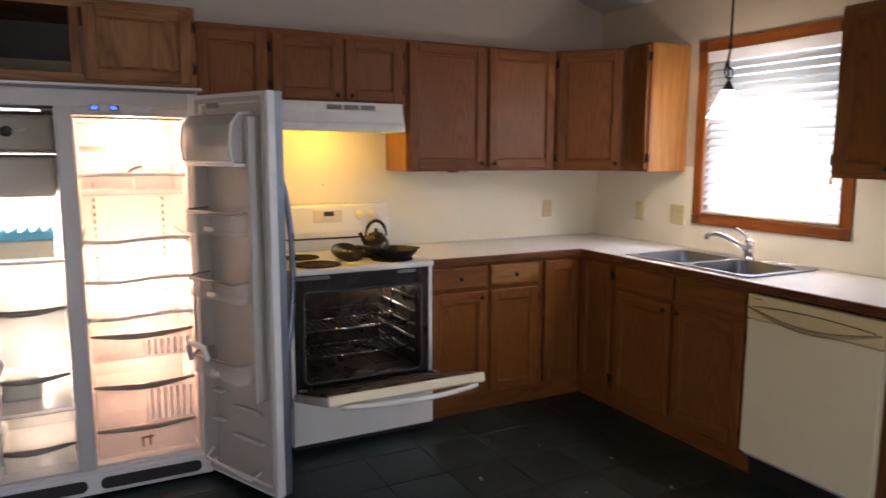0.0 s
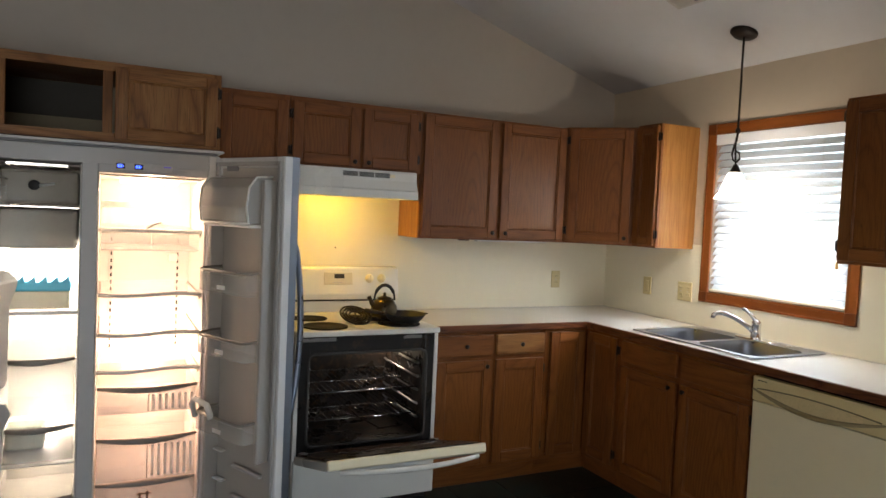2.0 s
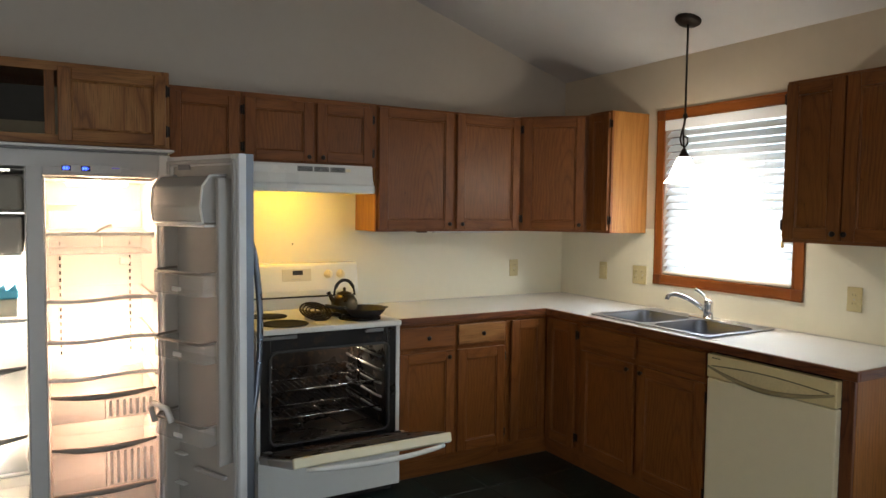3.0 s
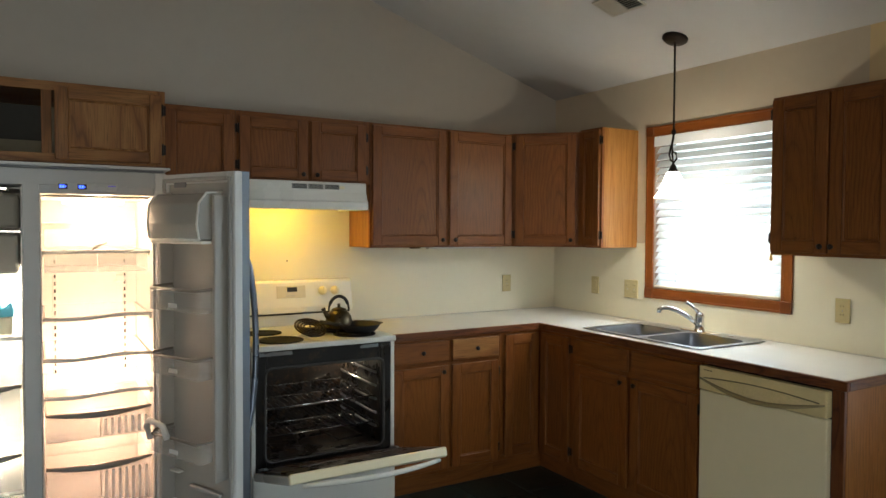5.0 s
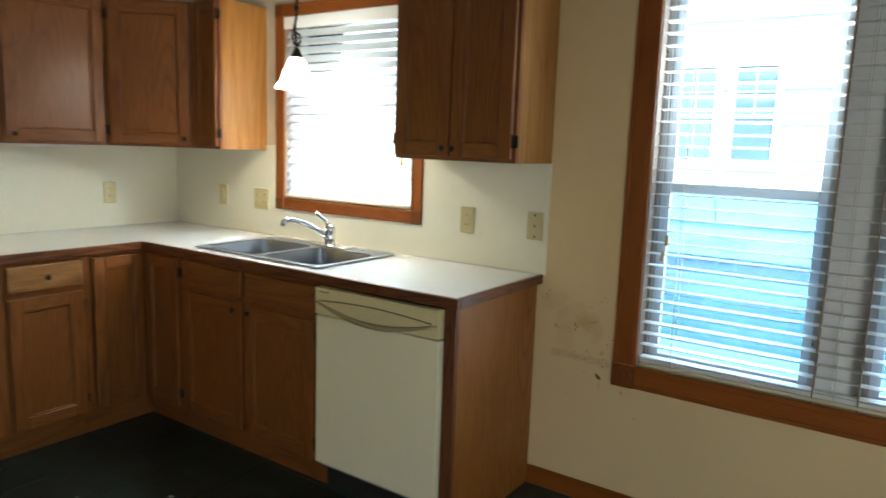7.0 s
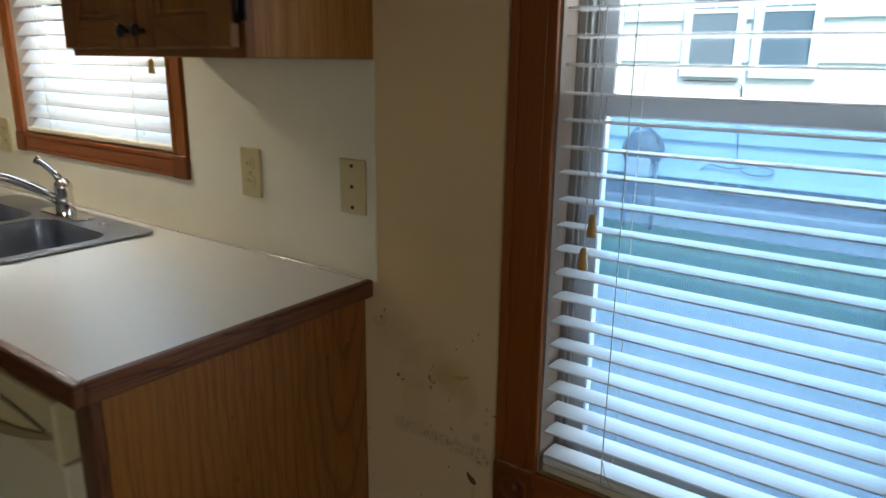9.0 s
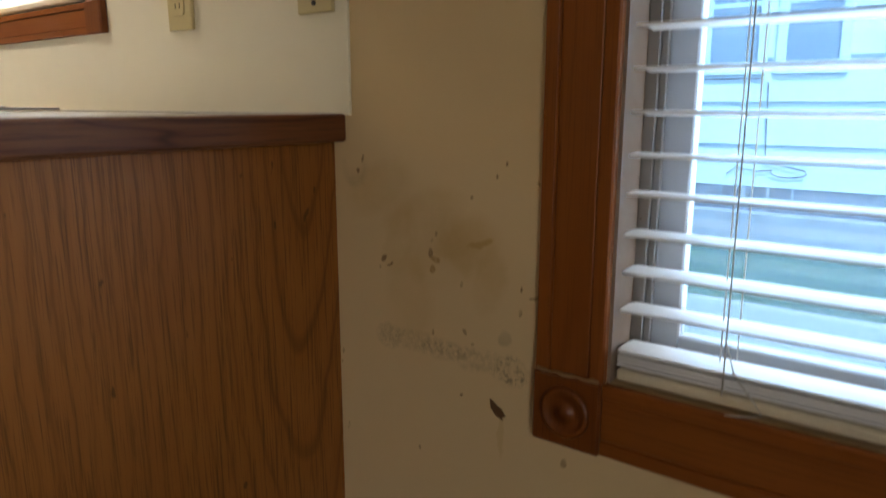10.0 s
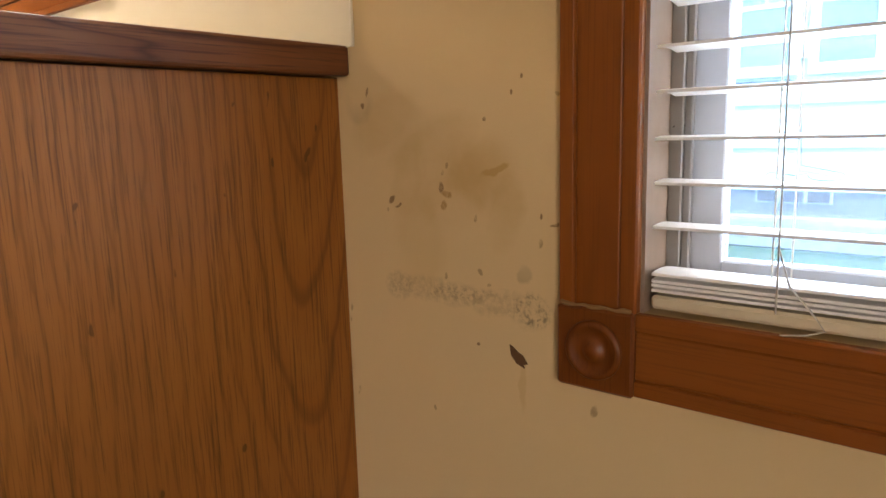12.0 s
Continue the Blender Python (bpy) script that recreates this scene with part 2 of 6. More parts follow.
def wall_mat():
    """Cream paint; scuffs, a tape ghost, coffee-brown runs and nicks near the window."""
    m, n, l, b = nodes_of("cream_wall_paint_scuffed")
    vec = n.new("ShaderNodeTexCoord").outputs["Object"]
    c = mixed(n, l, noise_tex(n, l, vec, 1.4, 4), (0.65, 0.47, 0.245), (0.73, 0.555, 0.315))
    rough_edge = noise_tex(n, l, vec, 55, 4, 0.7)
    soft_edge = noise_tex(n, l, vec, 9, 4, 0.6)

    wob = n.new("ShaderNodeTexNoise")
    wob.inputs["Scale"].default_value, wob.inputs["Detail"].default_value = 38, 3
    l.new(vec, wob.inputs["Vector"])
    sub = n.new("ShaderNodeVectorMath")
    sub.operation = "SUBTRACT"
    sub.inputs[1].default_value = (0.5, 0.5, 0.5)
    l.new(wob.outputs["Color"], sub.inputs[0])
    bent = n.new("ShaderNodeVectorMath")
    bent.operation = "MULTIPLY_ADD"
    bent.inputs[1].default_value = (0.0, 0.016, 0.016)
    l.new(sub.outputs[0], bent.inputs[0]), l.new(vec, bent.inputs[2])

    def spot(y, z, ry, rz, turn, colour, strength, breakup, lo=0.35, hi=0.6):
        nonlocal c
        k = n.new("ShaderNodeMapping")
        k.vector_type = "TEXTURE"
        k.inputs["Location"].default_value = (0, y, z)
        k.inputs["Rotation"].default_value = (radians(turn), 0, 0)
        k.inputs["Scale"].default_value = (5, ry, rz)
        l.new(bent.outputs[0], k.inputs["Vector"])
        g = n.new("ShaderNodeTexGradient")
        g.gradient_type = "SPHERICAL"
        l.new(k.outputs[0], g.inputs[0])
        shape = ramp(n, l, g.outputs["Fac"], ((0.0, 0.0), (0.35, 1.0)))
        brk = ramp(n, l, breakup, ((lo, 0.0), (hi, 1.0)))
        f = n.new("ShaderNodeMath")
        f.operation = "MULTIPLY"
        l.new(shape, f.inputs[0]), l.new(brk, f.inputs[1])
        f2 = n.new("ShaderNodeMath")
        f2.operation = "MULTIPLY"
        f2.inputs[1].default_value = strength
        l.new(f.outputs[0], f2.inputs[0])
        c = mixed(n, l, f2.outputs[0], c, colour)

    tan, grey, brown, ochre, soot = (0.50, 0.31, 0.105), (0.36, 0.26, 0.15), (0.17, 0.075, 0.022), (0.33, 0.16, 0.03), (0.10, 0.075, 0.05)
    streaks = noise_tex(n, l, vec, 130, 3, 0.7)
    # an old splash: sweeping arc, ring and drips
    for y, z, ry, rz, turn, k in ((-2.545, 0.815, 0.075, 0.040, -25, 0.30), (-2.625, 0.785, 0.085, 0.034, -20, 0.38), (-2.700, 0.752, 0.060, 0.045, -30, 0.42), (-2.735, 0.705, 0.028, 0.055, 15, 0.36),
                                  (-2.655, 0.728, 0.075, 0.055, 0, 0.34), (-2.585, 0.745, 0.030, 0.060, 20, 0.26), (-2.600, 0.655, 0.050, 0.075, 0, 0.20)):
        spot(y, z, ry, rz, turn, tan, k, soft_edge, 0.25, 0.6)
    spot(-2.669, 0.696, 0.040, 0.036, 0, (0.70, 0.53, 0.30), 0.5, soft_edge, 0.1, 0.4)
    spot(-2.721, 0.755, 0.024, 0.005, -20, tan, 0.85, soft_edge, 0.2, 0.5)
    spot(-2.500, 0.840, 0.030, 0.030, 0, grey, 0.5, soft_edge)
    # the grey ghost of a strip of tape
    for y, z, ry, rz, turn, k in ((-2.562, 0.600, 0.026, 0.022, -4, 0.55), (-2.610, 0.602, 0.050, 0.020, -4, 0.40), (-2.665, 0.600, 0.055, 0.017, -5, 0.46), (-2.720, 0.598, 0.050, 0.019, -6, 0.42), (-2.768, 0.592, 0.034, 0.024, -8, 0.42)):
        spot(y, z, ry, rz, turn, grey, k, streaks, 0.35, 0.62)
    spot(-2.768, 0.594, 0.030, 0.022, -8, soot, 0.42, streaks, 0.54, 0.64)
    spot(-2.775, 0.583, 0.022, 0.010, -8, soot, 0.42, streaks, 0.48, 0.56)
    spot(-2.665, 0.602, 0.060, 0.008, -5, soot, 0.25, streaks, 0.50, 0.60)
    spot(-2.761, 0.636, 0.012, 0.014, 0, grey, 0.5, soft_edge, 0.2, 0.5)
    spot(-2.757, 0.505, 0.006, 0.040, 0, tan, 0.30, soft_edge, 0.2, 0.5)
    # nicks, splashes and runs
    for y, z, ry, rz, turn in ((-2.516, 0.853, 0.003, 0.010, 8), (-2.508, 0.836, 0.004, 0.006, 0), (-2.556, 0.715, 0.010, 0.005, -40), (-2.568, 0.708, 0.008, 0.003, -25), (-2.648, 0.761, 0.003, 0.005, 0),
                               (-2.639, 0.733, 0.005, 0.011, 10), (-2.708, 0.813, 0.004, 0.004, 0), (-2.743, 0.841, 0.003, 0.004, 0), (-2.757, 0.859, 0.003, 0.004, 0), (-2.810, 0.762, 0.003, 0.008, 0),
                               (-2.783, 0.701, 0.003, 0.007, 0), (-2.803, 0.697, 0.012, 0.003, -20), (-2.694, 0.541, 0.004, 0.004, 0)):
        spot(y, z, ry * 0.8, rz * 0.8, turn, brown, 0.8, rough_edge, 0.25, 0.5)
    for y, z, ry, rz, turn in ((-2.548, 0.701, 0.004, 0.004, 0), (-2.642, 0.752, 0.003, 0.005, 0), (-2.694, 0.697, 0.003, 0.008, 0), (-2.804, 0.837, 0.004, 0.004, 0), (-2.781, 0.673, 0.004, 0.008, 0),
                               (-2.641, 0.620, 0.004, 0.007, 0), (-2.710, 0.618, 0.004, 0.004, 0), (-2.698, 0.631, 0.004, 0.004, 0), (-2.468, 0.556, 0.003, 0.009, 0), (-2.465, 0.537, 0.003, 0.006, 0),
                               (-2.475, 0.433, 0.003, 0.011, 0), (-2.850, 0.492, 0.007, 0.011, 20), (-2.62, 0.44, 0.004, 0.007, 0), (-2.91, 0.40, 0.006, 0.006, 0)):
        spot(y, z, ry * 0.75, rz * 0.75, turn, brown, 0.55, rough_edge, 0.3, 0.55)
    spot(-2.648, 0.725, 0.011, 0.005, 5, ochre, 0.8, rough_edge, 0.25, 0.5)
    spot(-2.643, 0.711, 0.004, 0.008, 0, ochre, 0.7, rough_edge, 0.25, 0.5)
    l.new(c, b.inputs["Base Color"])
    b.inputs["Roughness"].default_value = 0.6
    bumped(n, l, b, noise_tex(n, l, vec, 240, 3), 0.12)
    return m


WALL_CREAM = wall_mat()


def slate_mat():
    m, n, l, b = nodes_of("dark_green_slate_tile")
    tc = n.new("ShaderNodeTexCoord").outputs["Object"]
    info = n.new("ShaderNodeObjectInfo").outputs["Random"]
    add = n.new("ShaderNodeVectorMath")
    l.new(tc, add.inputs[0])
    comb = n.new("ShaderNodeCombineXYZ")
    k = n.new("ShaderNodeMath")
    k.operation = "MULTIPLY"
    k.inputs[1].default_value = 31.0
    l.new(info, k.inputs[0])
    for i in range(3):
        l.new(k.outputs[0], comb.inputs[i])
    l.new(comb.outputs[0], add.inputs[1])
    v = add.outputs[0]
    cloud = noise_tex(n, l, v, 5, 6, 0.65, 0.8)
    c = ramp(n, l, cloud, ((0.25, (0.005, 0.011, 0.011)), (0.5, (0.011, 0.026, 0.025)), (0.75, (0.045, 0.078, 0.070))))
    c = mixed(n, l, ramp(n, l, noise_tex(n, l, v, 40, 5, 0.7), ((0.60, 0.0), (0.72, 0.35))), c, (0.09, 0.085, 0.07))
    l.new(c, b.inputs["Base Color"])
    l.new(ramp(n, l, cloud, ((0.3, 0.28), (0.7, 0.5))), b.inputs["Roughness"])
    bumped(n, l, b, noise_tex(n, l, v, 22, 5, 0.6), 0.35, 0.003)
    return m


SLATE = slate_mat()
GROUT = plain("dark_grout", (0.014, 0.019, 0.018), 0.9, 0, 0.3, 20.0, 0.2)

# ---- builders ----
OFFSET = {}


def bm_box(bm, x0, y0, z0, x1, y1, z1, bevel=0.0015, seg=1):
    x0, x1, y0, y1, z0, z1 = min(x0, x1), max(x0, x1), min(y0, y1), max(y0, y1), min(z0, z1), max(z0, z1)
    r = bmesh.ops.create_cube(bm, size=1.0, matrix=Matrix.Translation(((x0 + x1) / 2, (y0 + y1) / 2, (z0 + z1) / 2)) @ Matrix.Diagonal((x1 - x0, y1 - y0, z1 - z0, 1)))
    bevel = min(bevel, 0.4 * min(x1 - x0, y1 - y0, z1 - z0))
    if bevel > 0:
        es = list({e for v in r["verts"] for e in v.link_edges})
        bmesh.ops.bevel(bm, geom=es, offset=bevel, segments=seg, affect="EDGES", profile=0.5)
    return bm


def boxes(*items, bevel=0.0015, seg=1):
    bm = bmesh.new()
    for b in items:
        bm_box(bm, *b, bevel=bevel, seg=seg)
    return bm


def lathe(profile, seg=32, centre=(0, 0, 0), m=None):
    """A turned form from (radius, height) pairs."""
    bm = bmesh.new()
    rings = []
    for r, z in profile:
        rings.append([bm.verts.new((r * math.cos(2 * math.pi * i / seg), r * math.sin(2 * math.pi * i / seg), z)) for i in range(seg)])
    for a, b in zip(rings, rings[1:]):
        for i in range(seg):
            bm.faces.new((a[i], a[(i + 1) % seg], b[(i + 1) % seg], b[i]))
    for ring, flip in ((rings[0], True), (rings[-1], False)):
        if (ring[0].co - ring[seg // 2].co).length > 1e-4:
            bm.faces.new(ring[::-1] if flip else ring)
    bmesh.ops.remove_doubles(bm, verts=bm.verts, dist=1e-6)
    bmesh.ops.transform(bm, matrix=Matrix.Translation(centre) @ (m or Matrix()), verts=bm.verts)
    bmesh.ops.recalc_face_normals(bm, faces=bm.faces)
    for f in bm.faces:
        f.smooth = True
    return bm


def tube(points, radius, seg=8, bm=None, closed=False):
    """A round bar along a line of points."""
    bm = bm or bmesh.new()
    pts = [Vector(p) for p in points]
    rings = []
    up = Vector((0.13, 0.31, 0.94)).normalized()
    for i, p in enumerate(pts):
        if closed:
            d = (pts[(i + 1) % len(pts)] - pts[i - 1]).normalized()
        else:
            d = (pts[min(i + 1, len(pts) - 1)] - pts[max(i - 1, 0)]).normalized()
        a = d.cross(up)
        a = (a if a.length > 1e-3 else d.cross(Vector((1, 0, 0)))).normalized()
        b = d.cross(a)
        r = radius[i] if hasattr(radius, "__len__") else radius
        rings.append([bm.verts.new(p + r * (a * math.cos(2 * math.pi * k / seg) + b * math.sin(2 * math.pi * k / seg))) for k in range(seg)])
    pairs = list(zip(rings, rings[1:])) + ([(rings[-1], rings[0])] if closed else [])
    for a, b in pairs:
        for k in range(seg):
            f = bm.faces.new((a[k], a[(k + 1) % seg], b[(k + 1) % seg], b[k]))
            f.smooth = True
    if not closed:
        bm.faces.new(rings[0][::-1]), bm.faces.new(rings[-1])
    return bm


def prism(outline, z0, z1, bevel=0.001, m=None):
    """An upright block on an outline of (x, y) points."""
    bm = bmesh.new()
    lo = [bm.verts.new((x, y, z0)) for x, y in outline]
    hi = [bm.verts.new((x, y, z1)) for x, y in outline]
    bm.faces.new(lo[::-1]), bm.faces.new(hi)
    k = len(outline)
    for i in range(k):
        bm.faces.new((lo[i], lo[(i + 1) % k], hi[(i + 1) % k], hi[i]))
    bmesh.ops.recalc_face_normals(bm, faces=bm.faces)
    if bevel:
        bmesh.ops.bevel(bm, geom=list(bm.edges), offset=bevel, segments=1, affect="EDGES", profile=0.5)
    if m:
        bmesh.ops.transform(bm, matrix=m, verts=bm.verts)
    return bm


def plate(loops, z0, z1):
    """A flat sheet on an outline with holes, from z0 up to z1."""
    bm = bmesh.new()
    edges = []
    for loop in loops:
        v = [bm.verts.new((x, y, z1)) for x, y in loop]
        edges += [bm.edges.new((v[i], v[(i + 1) % len(v)])) for i in range(len(v)) if (v[i].co - v[(i + 1) % len(v)].co).length > 1e-6]
    bmesh.ops.triangle_fill(bm, edges=edges, use_beauty=True)
    r = bmesh.ops.extrude_face_region(bm, geom=bm.faces[:])
    bmesh.ops.translate(bm, vec=(0, 0, z0 - z1), verts=[e for e in r["geom"] if isinstance(e, bmesh.types.BMVert)])
    bmesh.ops.recalc_face_normals(bm, faces=bm.faces)
    return bm


def moved(bm, m):
    bmesh.ops.transform(bm, matrix=m, verts=bm.verts)
    return bm


def arc(cx, cy, r, a0, a1, k=8):
    return [(cx + r * math.cos(radians(a0 + (a1 - a0) * i / k)), cy + r * math.sin(radians(a0 + (a1 - a0) * i / k))) for i in range(k + 1)]


def rounded(x0, y0, x1, y1, r, k=5):
    return arc(x1 - r, y0 + r, r, -90, 0, k) + arc(x1 - r, y1 - r, r, 0, 90, k) + arc(x0 + r, y1 - r, r, 90, 180, k) + arc(x0 + r, y0 + r, r, 180, 270, k)


def finish(name, bm, material):
    """A mesh object whose origin lies at the middle of its base."""
    me = bpy.data.meshes.new(name)
    co = [v.co for v in bm.verts]
    lo = Vector((min(v.x for v in co), min(v.y for v in co), min(v.z for v in co)))
    hi = Vector((max(v.x for v in co), max(v.y for v in co), max(v.z for v in co)))
    c = Vector(((lo.x + hi.x) / 2, (lo.y + hi.y) / 2, lo.z))
    bmesh.ops.translate(bm, vec=-c, verts=bm.verts)
    bm.to_mesh(me)
    bm.free()
    me.materials.append(material)
    return me, c


def thing(name, m, label, category, group=""):
    """An Empty at a thing's base; its parts are built in its own axes."""
    ob = new(name)
    ob.empty_display_size = 0.05
    ob.matrix_basis = m
    OFFSET[ob] = Vector()
    return tagged(ob, label, category, group)


def part(name, bm, material, parent, label=""):
    me, c = finish(name, bm, material)
    ob = new(name, me)
    ob.parent = parent
    ob.location = c - OFFSET[parent]
    OFFSET[ob] = c
    return tagged(ob, label)


def solid(name, bm, material, label, category, group="", kind=""):
    me, c = finish(name, bm, material)
    ob = new(name, me)
    ob.location = c
    OFFSET[ob] = c
    return tagged(ob, label, category, group, kind)


def structure(name, bm, material, label, category, kind="structure", keep_axes=False):
    if keep_axes:
        me = bpy.data.meshes.new(name)
        bm.to_mesh(me)
        bm.free()
        me.materials.append(material)
        ob = new(name, me)
        OFFSET[ob] = Vector()
        return tagged(ob, label, category, "", kind)
    return solid(name, bm, material, label, category, "", kind)


ON_RANGE_WALL = lambda x, z=0.0: pose(x, 0, z)
ON_WINDOW_WALL = lambda y, z=0.0: pose(0, y, z, 0, 0, -90)

# ---- the room ----
SLOPE, EAVE = 0.32, 2.42
W1 = (-0.945, -1.795, 1.125, 2.055)
W2 = (-2.900, -4.235, 0.612, 2.055)
SOUTH, WEST = -6.4, -5.6
RIDGE = 4.4


def ceil_z(x):
    return EAVE - SLOPE * x


PAINT_EDGE = -2.20
structure("wall_east_1", boxes(
    (0, 0.15, 0, 0.15, W1[0], 2.6), (0, W1[0], 0, 0.15, W1[1], W1[2]), (0, W1[0], W1[3], 0.15, W1[1], 2.6),
    (0, W1[1], 0, 0.15, PAINT_EDGE, 2.6), bevel=0), WARM_PAINT,
    "off-white painted kitchen wall round the sink window", "wall", keep_axes=True)
structure("wall_east_2", boxes(
    (0, PAINT_EDGE, 0, 0.15, W2[0], 2.6), (0, W2[0], 0, 0.15, W2[1], W2[2]), (0, W2[0], W2[3], 0.15, W2[1], 2.6),
    (0, W2[1], 0, 0.15, SOUTH - 0.15, 2.6), bevel=0), WALL_CREAM,
    "cream painted kitchen wall, scuffed beside the large window", "wall", keep_axes=True)
structure("wall_north", boxes((WEST - 0.15, 0, 0, 0, 0.15, RIDGE), bevel=0), WHITE_PAINT, "off-white painted gable wall behind the range", "wall", keep_axes=True)
structure("wall_west", boxes((WEST - 0.15, 0, 0, WEST, SOUTH - 0.15, RIDGE), bevel=0), WHITE_PAINT, "off-white painted wall", "wall", keep_axes=True)
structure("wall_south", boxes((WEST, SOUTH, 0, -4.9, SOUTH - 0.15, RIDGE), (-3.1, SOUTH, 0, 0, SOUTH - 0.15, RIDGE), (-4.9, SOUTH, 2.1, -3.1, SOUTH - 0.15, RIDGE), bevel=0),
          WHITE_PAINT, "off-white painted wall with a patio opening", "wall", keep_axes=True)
bm = bmesh.new()
vs = [[bm.verts.new((x, y, ceil_z(x) + dz)) for x in (0.3, WEST - 0.3)] for y in (0.3, SOUTH - 0.3) for dz in (0, 0.1)]
(a, b), (c, d), (e, f), (g, h) = vs
for q in ((a, b, f, e), (c, g, h, d), (a, c, d, b), (e, f, h, g), (a, e, g, c), (b, d, h, f)):
    bm.faces.new(q)
bmesh.ops.recalc_face_normals(bm, faces=bm.faces)
structure("ceiling", bm, CEIL_PAINT, "sloping white ceiling rising from the window wall", "ceiling", keep_axes=True)
floor = structure("floor", boxes((0, 0, -0.12, WEST, SOUTH, -0.004), bevel=0), GROUT, "dark green slate tile floor with dark grout", "floor", keep_axes=True)

structure("baseboard", boxes((-0.012, -2.462, 0, 0, SOUTH, 0.082), bevel=0.003), TRIM[1], "stained wooden baseboard along the window wall", "baseboard")
structure("backsplash", boxes((-2.75, -0.004, 0.9145, 0, 0, 1.372), (-2.372, -0.004, 1.372, -1.617, 0, 1.735), bevel=0), SPLASH, "smooth cream backsplash panel above the counter", "backsplash")
structure("backsplash", moved(plate([[(-0.004, 0.9145), (-2.494, 0.9145), (-2.494, 1.40), (-1.862, 1.40), (-1.862, 1.064), (-0.884, 1.064), (-0.884, 1.40), (-0.004, 1.40)]], 0, 0.004), Matrix(((0, 0, -1, 0), (1, 0, 0, 0), (0, 1, 0, 0), (0, 0, 0, 1)))),
          SPLASH, "smooth cream backsplash panel behind the sink", "backsplash")
structure("corner_bead", boxes((-0.006, -2.494, 0.9145, 0, -2.499, 1.37), bevel=0.001), SPLASH, "thin cream strip that ends the backsplash", "trim")

# ---- cabinets ----


def knob(parent, x, y, z):
    part("knob", lathe([(0.0001, 0), (0.005, 0), (0.005, 0.009), (0.0115, 0.014), (0.0125, 0.019), (0.008, 0.023), (0.0001, 0.024)], 16,
                       (x, y, z), pose(0, 0, 0, 90)), IRON, parent, "dark bronze knob")


def oak_door(cab, x0, x1, z0, z1, yf, knob_at=None, hinge=None, mats=None, worn=False, stile=0.055):
    """A framed overlay door: stiles and rails round a recessed panel; yf is the face of the cabinet frame."""
    mats = mats or OAK
    t = 0.020
    bm = boxes((x0 + stile - 0.002, yf - 0.0085, z0 + stile - 0.002, x1 - stile + 0.002, yf - 0.003, z1 - stile + 0.002), bevel=0)
    door = part("door", bm, PANEL_OAK if mats is OAK else mats[2], cab)
    for a, b in ((x0, x0 + stile), (x1 - stile, x1)):
        part("stile", boxes((a, yf - t, z0, b, yf, z1), bevel=0.004, seg=2), mats[2], door)
    for a, b in ((z0, z0 + stile), (z1 - stile, z1)):
        part("rail", boxes((x0 + stile, yf - t, a, x1 - stile, yf, b), bevel=0.003), mats[0], door)
    lip = 0.009
    i0, i1, j0, j1 = x0 + stile, x1 - stile, z0 + stile, z1 - stile
    part("bead", boxes((i0, yf - 0.015, j0, i0 + lip, yf - 0.008, j1), (i1 - lip, yf - 0.015, j0, i1, yf - 0.008, j1),
                       (i0 + lip, yf - 0.015, j0, i1 - lip, yf - 0.008, j0 + lip), (i0 + lip, yf - 0.015, j1 - lip, i1 - lip, yf - 0.008, j1), bevel=0.003), mats[2], door)
    if knob_at:
        knob(door, knob_at[0], yf - t, knob_at[1])
    if hinge:
        hx = x0 - 0.004 if hinge == "l" else x1 + 0.004
        for hz in (z0 + 0.065, z1 - 0.065):
            bm = tube([(hx, yf - 0.010, hz - 0.026), (hx, yf - 0.010, hz + 0.026)], 0.005, 8)
            bm_box(bm, hx - (0.016 if hinge == "l" else -0.016), yf - 0.004, hz - 0.022, hx, yf, hz + 0.022, 0.001)
            part("hinge", bm, IRON, door, "dark bronze hinge")
    return door


def drawer(cab, x0, x1, z0, z1, yf, with_knob=True, mats=None):
    d = part("drawer_front", boxes((x0, yf - 0.020, z0, x1, yf, z1), bevel=0.006, seg=2), (mats or OAK)[0], cab)
    if with_knob:
        knob(d, (x0 + x1) / 2, yf - 0.020, (z0 + z1) / 2)
    return d


def carcass(cab, w, d, h, uprights=(), rails=(), mats=None, skin=None, z0=0.0, post=0.038, back=None, lid=True):
    """Sides, top, bottom and back of a cabinet behind a face frame; local x along the wall, front at -d."""
    mats = mats or OAK
    t, f = 0.016, 0.019
    part("side", boxes((0, -d + f, z0, t, 0, h), bevel=0.001), skin or SIDE_OAK, cab)
    part("side", boxes((w - t, -d + f, z0, w, 0, h), bevel=0.001), skin or SIDE_OAK, cab)
    if lid:
        part("top", boxes((t, -d + f, h - t, w - t, -0.006, h), bevel=0), PANEL_OAK, cab)
    part("bottom", boxes((t, -d + f, z0 + 0.012, w - t, -0.006, z0 + 0.012 + t), bevel=0), PANEL_OAK, cab)
    part("back", boxes((t, -0.006, z0, w - t, 0, h), bevel=0), back or PANEL_OAK, cab)
    for x in (0, w - post):
        part("stile", boxes((x, -d, z0, x + post, -d + f, h), bevel=0.001), mats[2], cab)
    for x in uprights:
        part("stile", boxes((x - post / 2, -d, z0 + post, x + post / 2, -d + f, h - post), bevel=0.001), mats[2], cab)
    for z in (z0, h - post):
        part("rail", boxes((post, -d, z, w - post, -d + f, z + post), bevel=0.001), mats[0], cab)
    for xa, xb, z in rails:
        part("rail", boxes((xa, -d, z - post / 2, xb, -d + f, z + post / 2), bevel=0.001), mats[0], cab)


UB, UT = 1.372, 2.100
UPPER = "wall-hung oak kitchen cabinets"
